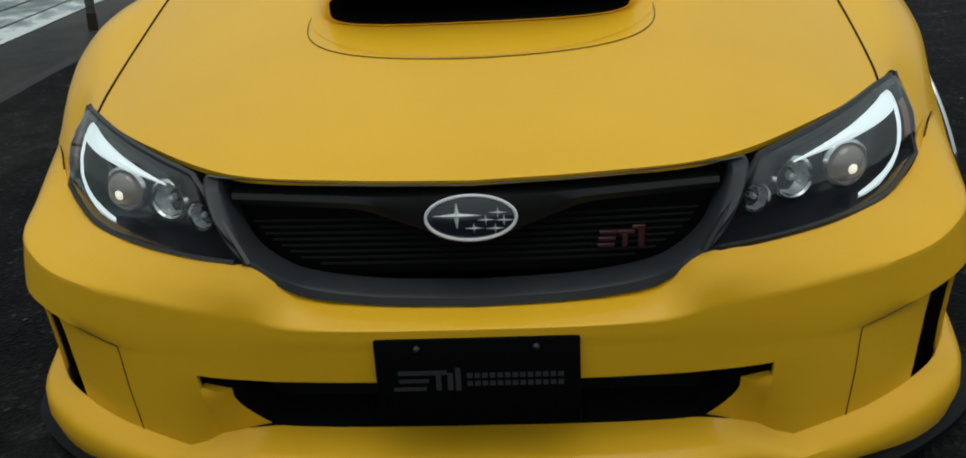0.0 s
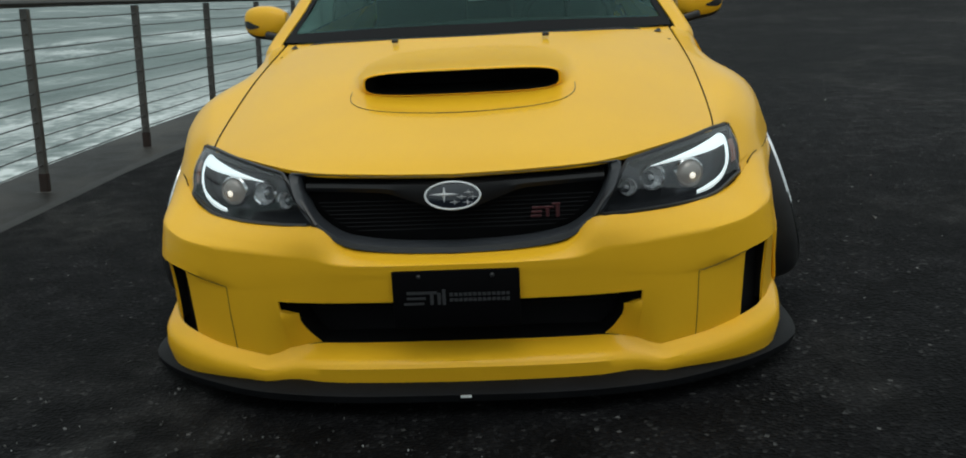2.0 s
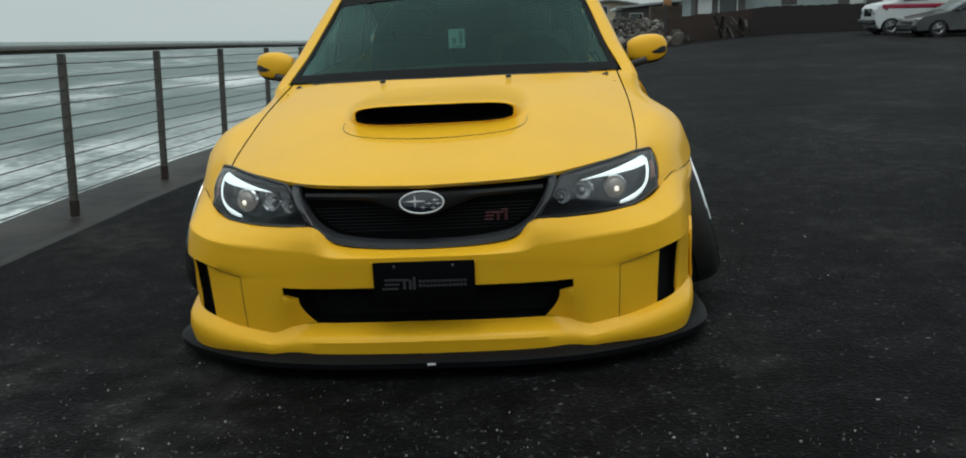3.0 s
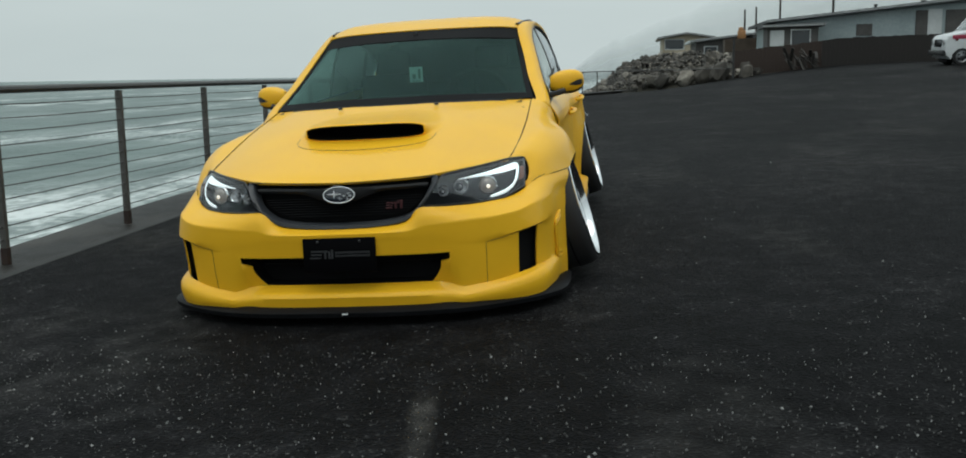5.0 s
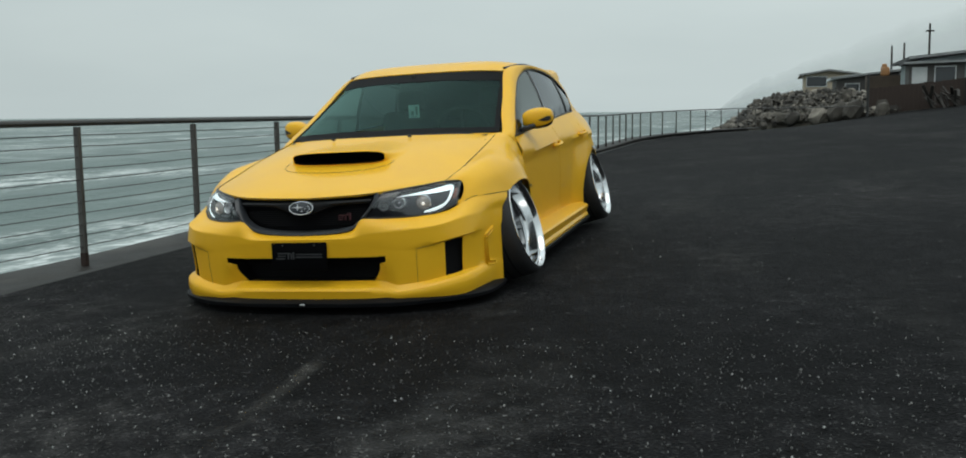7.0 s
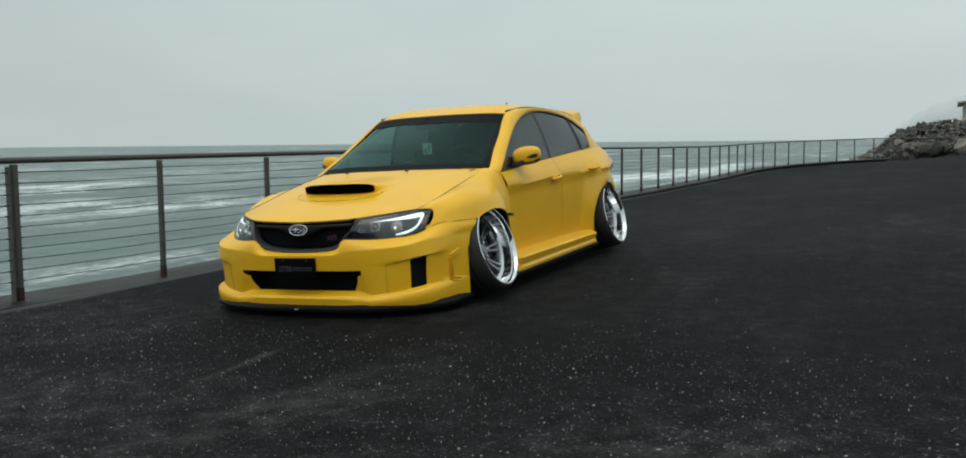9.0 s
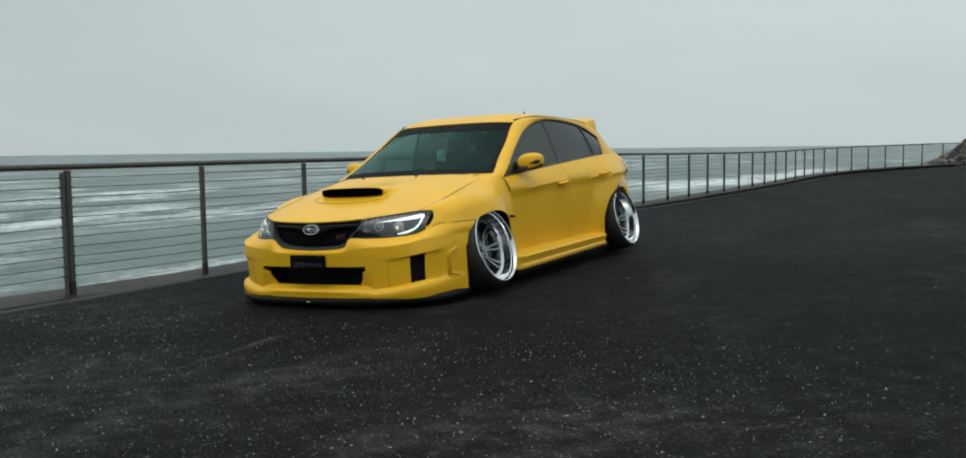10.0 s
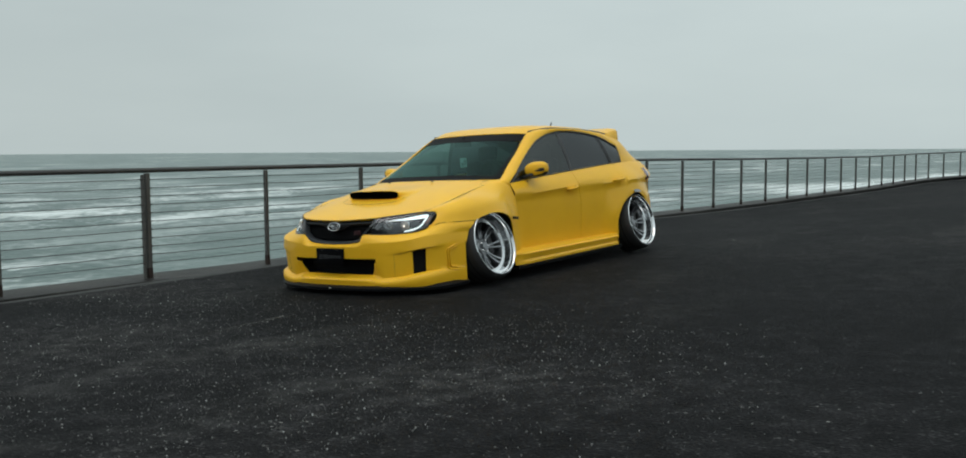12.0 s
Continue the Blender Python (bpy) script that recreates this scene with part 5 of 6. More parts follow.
tagged(link_mesh("kerb", bm, CONCRETE, sharp=30), "weathered grey concrete kerb along the sea wall", "kerb", kind="structure")
bm = bmesh.new()
g = np.array([[(kerb_x(y) + dx + .012 * noise.noise((y * 2.3, dx * 30, 3)), y, road_z(kerb_x(y) + dx, y) + dz) for dx, dz in ((.004, .012), (.02, .011), (.05, .005), (.075, -.006))] for y in steps((-20, 12, 140), (12, 45, 60))])
add_grid(bm, g)
face_away(bm, (0, 5, -60))
tagged(link_mesh("joint_edge", bm, SCRAPE), "pale worn edge where asphalt meets the kerb", "trim", kind="structure")

# cable fence
POST_PAINT = varied("brown_grey_steel", (.042, .039, .035), (.088, .083, .075), 9, (.45, .65), .15, .003)
RUST = varied("rusty_steel", (.013, .008, .006), (.034, .017, .012), 14, (.7, .9), .3, .004)
RAIL_STEEL = varied("weathered_steel_rail", (.026, .025, .023), (.055, .053, .049), 6, (.35, .5), .1, .002)
WIRE = varied("stainless_cable", (.06, .06, .06), (.13, .13, .13), 30, (.35, .5), .1, .001, metal=.3)
fence = new("cable_fence")
fence.location = (kerb_x(1.1) - .195, 1.1, kerb_z(1.1))
tagged(fence, "long steel cable fence along the sea wall", "fence")
inv = Matrix.Translation(-fence.location)


def fence_part(name, bm, mat, parent=None, label="", sharp=35.0):
    bm.transform(inv)
    return link_mesh(name, bm, mat, parent or fence, label, sharp)


FENCE_OFF = -.195
POST_YS = [1.31 + 1.476 * k for k in range(-6, 22)] + [33.78, 35.25, 36.70, 38.13, 39.54, 40.92, 42.26, 43.57, 44.85]
for y in POST_YS:
    x, z = kerb_x(y) + FENCE_OFF, kerb_z(y) + .035
    FENCE_H = rail_at(y) - .015 - z
    gap = FENCE_H / 12.76
    wide = abs(y - 1.31) < .01
    bm = bmesh.new()
    add_box(bm, (.048, .044 if wide else .034, FENCE_H - .115), Matrix.Translation((x, y, z + .10 + (FENCE_H - .115) / 2)), .004, 1)
    post = fence_part("fence_post", bm, POST_PAINT, None, "brown-grey steel post")
    if wide:
        bm = bmesh.new()
        add_box(bm, (.050, .012, FENCE_H - .03), Matrix.Translation((x, y - .052, z + (FENCE_H - .03) / 2)), .003, 1)
        fence_part("end_plate", bm, POST_PAINT, post)
    bm = bmesh.new()
    add_box(bm, (.051, .048 if wide else .038, .115), Matrix.Translation((x, y, z + .050)), .004, 1)
    fence_part("rusty_foot", bm, RUST, post, "rusty post foot")
    bm = bmesh.new()
    add_box(bm, (.09, .14 if wide else .08, .010), Matrix.Translation((x, y, z - .004)), .002, 1)
    fence_part("base_plate", bm, POST_PAINT, post)
    if y < 13:
        for k in range(11):
            bm = bmesh.new()
            add_box(bm, (.016, .052 if not wide else .14, .012), Matrix.Translation((x, y - (.02 if wide else 0), z + gap * (1.86 + k))), .003, 1)
            fence_part("cable_collar", bm, RAIL_STEEL, post)
ys = steps((-7.58, 45, 180))
bm = bmesh.new()
add_tube(bm, [(kerb_x(y) + FENCE_OFF, y, rail_at(y)) for y in ys], .026, 10)
fence_part("top_rail", bm, RAIL_STEEL, None, "round steel top rail")
for k in range(11):
    bm = bmesh.new()
    line = []
    for a, b in zip(POST_YS[:-1], POST_YS[1:]):
        for f in (0, .25, .5, .75):
            y = a + (b - a) * f
            line.append((kerb_x(y) + FENCE_OFF, y, kerb_z(y) + .035 + (rail_at(y) - kerb_z(y) - .05) * (1.86 + k) / 12.76 - .010 * math.sin(math.pi * f) * (.5 + .5 * noise.noise((a, k, 0)))))
    add_tube(bm, line, .0042, 5)
    fence_part("cable", bm, WIRE, None, "thin steel cable")
# the rail goes on in front of the boulders to the gate pole
bm = bmesh.new()
add_tube(bm, [(kerb_x(45) + FENCE_OFF, 45, rail_at(45)), (3.0, 48.4, 1.09), tuple(FAR @ Vector((5.7, 42.2, 1.36)))], .026, 8)
fence_part("end_rail", bm, RAIL_STEEL)

# sea with foam
SEA = material("grey_green_sea", (.12, .17, .165), rough=.45, spec=.3)
_s1 = noise_node(SEA, .035, 7, (1.0, .42, 1))
_s2 = noise_node(SEA, .22, 6, (1.0, .38, 1))
_s3 = noise_node(SEA, 1.7, 5, (1.0, .6, 1))
_body = ramp_node(SEA, _s2, ((.3, (.064, .102, .096)), (.7, (.118, .166, .156))))
_streaks = mix_node(SEA, 1.0, ramp_node(SEA, _s1, ((.45, (0, 0, 0)), (.64, (1, 1, 1)))), ramp_node(SEA, mix_node(SEA, .45, _s2, _s3), ((.46, (0, 0, 0)), (.60, (1, 1, 1)))), "MULTIPLY")
_shore = SEA.node_tree.nodes.new("ShaderNodeAttribute")
_shore.attribute_name = "surf"
_surf = mix_node(SEA, 1.0, _shore.outputs["Color"], ramp_node(SEA, mix_node(SEA, .5, _s2, _s3), ((.32, (0, 0, 0)), (.54, (1, 1, 1)))), "MULTIPLY")
_foam = mix_node(SEA, 1.0, _streaks, _surf, "ADD")
paint(SEA, mix_node(SEA, _foam, _body, (.60, .64, .635)), mix_node(SEA, _foam, (.45, .45, .45), (.8, .8, .8)), mix_node(SEA, .35, _s2, _s3), .8, .5)
SEA_Z = -6.5
xs_ = steps((-3.0, -60, 90), (-60, -250, 60), (-250, -4700, 40))
ys_ = steps((-900, -60, 20), (-60, 140, 150), (140, 500, 60), (500, 4700, 40))
g = np.zeros((len(ys_), len(xs_), 3))
surf = []
for i, y in enumerate(ys_):
    for j, x in enumerate(xs_):
        far = min(1, 160 / max(abs(x) + .4 * abs(y), 160))
        ph = x * .16 + .9 * noise.noise((x * .02, y * .012, 0)) * 3
        h = .38 * math.sin(ph) + .35 * noise.noise((x * .12, y * .05, 2)) + .14 * noise.noise((x * .5, y * .22, 6))
        crest = max(0, math.sin(ph)) ** 3
        g[i, j] = (x, y, SEA_Z + h * far * 1.2)
        s = max(0, 1 - abs(x + 21 - 5 * noise.noise((y * .05, 1, 1))) / 15) * (.75 + .5 * noise.noise((y * .04, x * .03, 9)))
        s += max(0, 1 - abs(x + 34 + 9 * noise.noise((y * .02, 3, 1))) / 6) * .65 * max(0, noise.noise((y * .025, x * .01, 8)) + .35)
        s += max(0, 1 - abs(x + 75 + 14 * noise.noise((y * .012, 5, 1))) / 7) * .7 * max(0, noise.noise((y * .014, 2.2, 8)) + .25)
        s += max(0, 1 - abs(x + 58 + 5 * noise.noise((y * .03, 7, 1))) / 8) * min(1, max(0, (y - 135) / 40), max(0, (330 - y) / 60)) * (1.35 + .9 * noise.noise((y * .05, x * .05, 4)))
        surf.append(min(1, s + .35 * crest * max(0, noise.noise((x * .03, y * .03, 11)) + .05)))
bm = bmesh.new()
add_grid(bm, g)
face_away(bm, (-500, 0, -4000))
me_sea = link_mesh("sea", bm, SEA, sharp=80)
lay = me_sea.data.color_attributes.new("surf", "FLOAT_COLOR", "POINT")
lay.data.foreach_set("color", np.repeat(np.array(surf), 4).astype(np.float32))
tagged(me_sea, "choppy grey-green sea with streaks of foam", "water", kind="structure")
# open sea behind and to the right, below the land
bm = bmesh.new()
add_box(bm, (9400, 9400, .2), Matrix.Translation((0, 0, SEA_Z - 3.0)))
tagged(link_mesh("deep_water", bm, SEA), "grey sea far out", "water", kind="structure")

# headland; its haze is put into a pale colour and upward-fading alpha
MIST = material("haze_painted_hillside", (.27, .30, .305), rough=1.0, spec=0.0)
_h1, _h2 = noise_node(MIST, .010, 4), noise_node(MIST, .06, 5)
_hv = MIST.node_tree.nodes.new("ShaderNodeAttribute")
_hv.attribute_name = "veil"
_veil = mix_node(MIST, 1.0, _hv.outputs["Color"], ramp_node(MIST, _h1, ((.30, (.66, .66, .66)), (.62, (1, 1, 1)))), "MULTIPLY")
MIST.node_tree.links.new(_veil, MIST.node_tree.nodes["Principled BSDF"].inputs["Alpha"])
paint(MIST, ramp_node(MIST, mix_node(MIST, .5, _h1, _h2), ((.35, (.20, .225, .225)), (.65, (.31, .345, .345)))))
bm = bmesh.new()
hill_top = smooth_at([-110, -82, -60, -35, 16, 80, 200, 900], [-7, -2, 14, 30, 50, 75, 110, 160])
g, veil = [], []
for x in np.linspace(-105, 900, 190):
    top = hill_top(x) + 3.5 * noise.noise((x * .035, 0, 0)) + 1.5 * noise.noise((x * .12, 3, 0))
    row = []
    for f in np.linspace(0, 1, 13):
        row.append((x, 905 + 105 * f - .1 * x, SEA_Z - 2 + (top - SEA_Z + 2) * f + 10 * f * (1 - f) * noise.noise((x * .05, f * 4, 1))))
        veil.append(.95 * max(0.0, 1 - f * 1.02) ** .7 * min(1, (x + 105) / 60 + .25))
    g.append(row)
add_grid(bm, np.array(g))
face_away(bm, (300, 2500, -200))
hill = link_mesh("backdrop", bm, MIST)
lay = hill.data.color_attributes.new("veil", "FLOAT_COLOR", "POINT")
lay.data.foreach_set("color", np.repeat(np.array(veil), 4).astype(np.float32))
tagged(hill, "grey headland beyond the sea, its haze painted in", "hill", kind="structure")

# ---- boulders, gate pole and timber fence at the end of the car park ----
ROCK = varied("sea_wall_rock", (.08, .072, .062), (.27, .255, .23), 1.6, (.75, .95), .5, .05)
_oi = ROCK.node_tree.nodes.new("ShaderNodeObjectInfo")
_rb = ROCK.node_tree.nodes["Principled BSDF"].inputs["Base Color"]
_from = _rb.links[0].from_socket
ROCK.node_tree.links.new(mix_node(ROCK, 1.0, _from, ramp_node(ROCK, _oi.outputs["Random"], ((0, (.12, .115, .11)), (.5, (.36, .345, .32)), (.82, (.78, .75, .70)), (1, (1.7, 1.66, 1.58)))), "MULTIPLY"), _rb)
rng = random.Random(11)
rock_meshes = []
for k in range(7):
    bm = bmesh.new()
    bmesh.ops.create_icosphere(bm, subdivisions=2, radius=1)
    for v in bm.verts:
        d = v.co.normalized()
        v.co = d * (1 + .38 * noise.noise(d * 1.3 + Vector((k * 7, 0, 0))) + .14 * noise.noise(d * 3.1 + Vector((0, k * 5, 0))))
        for ax in range(3):
            v.co[ax] = max(-.80, min(.80, v.co[ax]))
    me = bpy.data.meshes.new("rock")
    bm.to_mesh(me)
    bm.free()
    me.materials.append(ROCK)
    me.set_sharp_from_angle(angle=radians(30))
    rock_meshes.append(me)


before = set(scene.collection.objects)


def bank_top(x):
    return float(np.interp(x, [-1.1, -.3, .5, 1.5, 2.7, 5.2, 6.8, 8.2], [.20, .75, 1.45, 1.88, 2.15, 2.27, 1.85, 1.65]))


bank = new("rock_bank")
bank.location = (2.5, 45, .3)
tagged(bank, "bank of grey boulders guarding the shore", "boulders")
# earth core
bm = bmesh.new()
g = []
for x in np.linspace(-1.8, 9, 30):
    b = far_z(max(x, -.6), 43.2) - .2
    t = bank_top(x) - .35
    g.append([(x + .4, 43.6, b), (x + .4, 44.6, b + (t - b) * .55), (x + .4, 47.2, t), (x + .4, 58, t + .3), (x + .4, 58.5, -8)])
g = [[(-1.9, 45, -8), (-1.7, 46, -8), (-1.7, 48, -8), (-1.7, 58, -8), (-1.7, 58.5, -8)]] + g
add_grid(bm, np.array(g))
face_away(bm, (4, 60, -10))
bm.transform(Matrix.Translation(-bank.location))
link_mesh("earth", bm, varied("dark_earth", (.03, .028, .022), (.07, .065, .05), 3, (.8, .95), .5, .03), bank)
for k in range(288):
    x = -.7 + 7.7 * rng.random()
    f = rng.random()
    y = 43.4 + 4.2 * f + .3 * rng.random()
    b = far_z(max(x, -.6), 43.2)
    z = b + (bank_top(x) - b) * f**.8
    r = (.12 + .24 * rng.random() ** 1.8) * ((1.5 if x > 2.8 else 1.15) if f < .25 else .80)
    if x > 5.6 and f < .35:
        r *= .8
    ob = new("rock", rock_meshes[k % 7])
    ob.parent = bank
    ob.matrix_basis = Matrix.Translation(Vector((x, y, z - .08)) - bank.location) @ Euler((rng.random() * 6, rng.random() * 6, rng.random() * 6)).to_matrix().to_4x4() @ Matrix.Diagonal((r * (.8 + .7 * rng.random()), r * (.7 + .5 * rng.random()), r * (.6 + .4 * rng.random()), 1))
for x, y, r in ((5.2, 42.9, .50), (6.35, 42.6, .34), (4.5, 43.2, .46), (3.7, 43.1, .40), (2.6, 43.3, .36)):
    ob = new("rock", rock_meshes[int(x * 10) % 7])
    ob.parent = bank
    ob.matrix_basis = Matrix.Translation(Vector((x, y, far_z(x, y) + r * .45)) - bank.location) @ Euler((x, y, r)).to_matrix().to_4x4() @ Matrix.Diagonal((r * 1.3, r, r * .85, 1))

# small rubble between the boulders
RUBBLE = varied("broken_rubble", (.05, .047, .042), (.19, .18, .165), 2.5, (.8, .95), .4, .02)
_ri = RUBBLE.node_tree.nodes.new("ShaderNodeNewGeometry")
_rc = RUBBLE.node_tree.nodes["Principled BSDF"].inputs["Base Color"]
RUBBLE.node_tree.links.new(mix_node(RUBBLE, 1.0, _rc.links[0].from_socket, ramp_node(RUBBLE, _ri.outputs["Random Per Island"], ((0, (.15, .15, .14)), (.6, (.5, .48, .45)), (.92, (1.0, .95, .88)), (1, (2.2, 2.1, 2.0)))), "MULTIPLY"), _rc)
verts, faces = [], []
for k in range(900):
    x, f = -1.0 + 8.4 * rng.random(), rng.random()
    y = 43.2 + 4.4 * f
    b = far_z(max(x, -.6), 43.2)
    z = b + (bank_top(x) - b) * f**.8
    r = .05 + .09 * rng.random() ** 2
    i = len(verts)
    for q in range(5):
        a = q * 1.2566 + rng.random() * .6
        verts.append((x + r * math.cos(a) - 2.5, y + r * math.sin(a) - 45, z + r * (.3 * rng.random()) - .3))
    verts.append((x - 2.5 + r * .2, y - 45, z + r * (.7 + .5 * rng.random()) - .3))
    verts.append((x - 2.5, y - 45, z - r - .3))
    for q in range(5):
        faces += [(i + q, i + (q + 1) % 5, i + 5), (i + (q + 1) % 5, i + q, i + 6)]
me = bpy.data.meshes.new("rubble")
me.from_pydata(verts, [], faces)
me.materials.append(RUBBLE)
rubble = new("rubble", me)
rubble.parent = bank
tagged(rubble, "small broken rubble between the boulders", kind="stuff")

DARK_STEEL = varied("dark_painted_steel", (.012, .012, .012), (.03, .03, .03), 5, (.5, .7), .1, .003)
bm = bmesh.new()
add_tube(bm, [(0, 0, -.3), (0, 0, 1.80)], .055, 10)
pole = link_mesh("gate_pole", bm, DARK_STEEL)
pole.location = (5.72, 42.0, .93)
tagged(pole, "dark steel gate pole beside the boulders", "pole")

WOOD = varied("dark_weathered_timber", (.008, .0065, .006), (.020, .016, .014), 2.5, (.7, .9), .4, .01, stretch=(1, 1, .25))
WOOD_RED = varied("reddish_weathered_timber", (.020, .013, .010), (.045, .028, .021), 2.0, (.7, .9), .4, .01, stretch=(1, 1, .25))


def board_fence(x0, y0, x1, y1, height, mat, label, gap=.001, width=.19, seed=3):
    rg = random.Random(seed)
    d = Vector((x1 - x0, y1 - y0, 0))
    n = int(d.length / width)
    e = new("timber_fence")
    e.location = (x0, y0, far_z(x0, y0))
    tagged(e, label, "fence")
    bm = bmesh.new()
    add_box(bm, (width - gap, .03, 1.0), Matrix.Translation((0, 0, .5)), .004, 1)
    me = bpy.data.meshes.new("board")
    bm.to_mesh(me)
    bm.free()
    me.materials.append(mat)
    ang = math.atan2(d.y, d.x)
    for k in range(n):
        p = Vector((x0, y0, 0)) + d * ((k + .5) / n)
        z = far_z(p.x, p.y) - .05
        ob = new("board", me)
        ob.parent = e
        ob.matrix_basis = Matrix.Translation(Vector((p.x, p.y, z)) - e.location) @ Matrix.Rotation(ang, 4, "Z") @ Matrix.Rotation(radians(rg.uniform(-.08, .08)), 4, "Y") @ Matrix.Diagonal((1, 1, height + .05 + rg.uniform(-.02, .02), 1))
    bm = bmesh.new()
    for h in (.25, height - .25):
        a, b = Vector((x0, y0 + .04, far_z(x0, y0) + h)), Vector((x1, y1 + .04, far_z(x1, y1) + h))
        add_tube(bm, [a, b], .04, 4)
    bm.transform(Matrix.Translation(-e.location))
    link_mesh("fence_rail", bm, mat, e)


board_fence(5.9, 44.0, 10.3, 44.2, 1.15, WOOD_RED, "low reddish board fence beside the boulders", seed=2)
board_fence(9.7, 43.0, 26.0, 43.6, 1.19, WOOD, "dark stained board fence at the lot's edge", seed=4)
# heap of leaning boards and scrap by the fence corner
heap = new("scrap_heap")
heap.location = (8.8, 43.1, far_z(8.8, 43.1))
DRIFT = varied("driftwood_grey", (.016, .013, .011), (.045, .041, .037), 4, (.7, .9), .3, .01)
tagged(heap, "heap of grey driftwood and scrap by the fence", "scrap")
rg = random.Random(8)
for k in range(22):
    bm = bmesh.new()
    add_box(bm, (.06 + .10 * rg.random(), .5 + .6 * rg.random(), .05), Matrix.Translation((8.2 + 1.3 * rg.random(), 42.9 + .4 * rg.random(), far_z(8.8, 42.7) + .15 + .55 * rg.random())) @ Euler((rg.uniform(.3, 1.3), rg.uniform(-.5, .5), rg.uniform(0, 3))).to_matrix().to_4x4(), .01, 1)
    bm.transform(Matrix.Translation(-heap.location))
    link_mesh("scrap_board", bm, DRIFT, heap)

# ---- houses ----
STUCCO = varied("pale_blue_stucco", (.23, .28, .285), (.36, .41, .415), .8, (.8, .95), .2, .01)
TAN = varied("tan_siding", (.30, .25, .18), (.42, .36, .27), .8, (.8, .95), .2, .01)
ROOFING = varied("dark_felt_roof", (.035, .036, .038), (.07, .072, .075), 1.2, (.7, .9), .3, .01)
WHITE_PAINT = varied("weathered_white_paint", (.42, .44, .44), (.60, .62, .62), 1.5, (.5, .7), .1, .004)
PANE_DARK = material("house_window_glass", (.02, .025, .03), rough=.08, spec=.6)
SLATE = varied("grey_brown_board_wall", (.05, .047, .045), (.10, .095, .09), 1.5, (.7, .9), .2, .01)

FASCIA = varied("weathered_grey_fascia", (.16, .17, .17), (.30, .31, .31), 1.5, (.6, .8), .1, .004)


def house(x0, x1, y, z, depth, h0, h1, wall_mat, label, windows=(), over=.35, thick=.16, gable=False, roof_mat=ROOFING):
    """A low house facing the car park: front wall from x0 to x1 at y, eaves h0 on one end and h1 on the other."""
    e = new("house")
    e.location = (x0, y, z)
    tagged(e, label, "house")
    w = x1 - x0
    bm = bmesh.new()
    t = .2
    ridge = max(h0, h1) + (.16 * w * .5 if gable else 0)
    tops = [(0, h0), (w / 2, ridge), (w, h1)] if gable else [(0, h0), (w, h1)]
    for yy in (0, depth - t):
        low = [bm.verts.new((px, yy + dy, -1.5)) for dy in (0, t) for px, _ in tops]
        up = [bm.verts.new((px, yy + dy, ph)) for dy in (0, t) for px, ph in tops]
        n = len(tops)
        for a in range(n - 1):
            bm.faces.new([low[a], low[a + 1], up[a + 1], up[a]])
            bm.faces.new([low[n + a + 1], low[n + a], up[n + a], up[n + a + 1]])
            bm.faces.new([up[a], up[a + 1], up[n + a + 1], up[n + a]])
        bm.faces.new([low[0], up[0], up[n], low[n]])
        bm.faces.new([low[n - 1], low[2 * n - 1], up[2 * n - 1], up[n - 1]])
    for px, ph in ((t / 2, h0), (w - t / 2, h1)):
        add_box(bm, (t, depth - 2 * t, ph + 1.5), Matrix.Translation((px, depth / 2, (ph - 1.5) / 2)))
    link_mesh("wall", bm, wall_mat, e)
    bm = bmesh.new()
    prof = [(-over, tops[0][1] - (.05 if gable else 0))] + tops[1:-1] + [(w + over, tops[-1][1] - (.05 if gable else 0))] if gable else [(-over, h0), (w + over, h1)]
    g = []
    for px, ph in prof:
        g.append([(px, -over, ph), (px, -over, ph + thick), (px, depth + over, ph + thick), (px, depth + over, ph)])
    vs = add_grid(bm, np.array(g), close_u=True)
    bm.faces.new(vs[0])
    bm.faces.new(vs[-1])
    bmesh.ops.recalc_face_normals(bm, faces=bm.faces[:])
    link_mesh("roof", bm, roof_mat, e)
    bm = bmesh.new()
    for (pa, ha), (pb, hb) in zip(prof[:-1], prof[1:]):
        a, b = Vector((pa, -over - .02, ha + thick / 2)), Vector((pb, -over - .02, hb + thick / 2))
        mid = (a + b) / 2
        add_box(bm, ((b - a).length, .03, thick * .7), Matrix.Translation(mid) @ Matrix.Rotation(-math.atan2((b - a).z, (b - a).x), 4, "Y"))
    link_mesh("fascia", bm, FASCIA, e)
    for wx, wz, ww, wh, mat in windows:
        bm = bmesh.new()
        add_box(bm, (ww + .12, .05, wh + .12), Matrix.Translation((wx, -.015, wz)))
        win = link_mesh("window" if mat is PANE_DARK else "panel", bm, WHITE_PAINT if mat is PANE_DARK else mat, e)
        bm = bmesh.new()
        add_box(bm, (ww, .02, wh), Matrix.Translation((wx, -.042, wz)))
        link_mesh("pane", bm, mat, win)
    return e


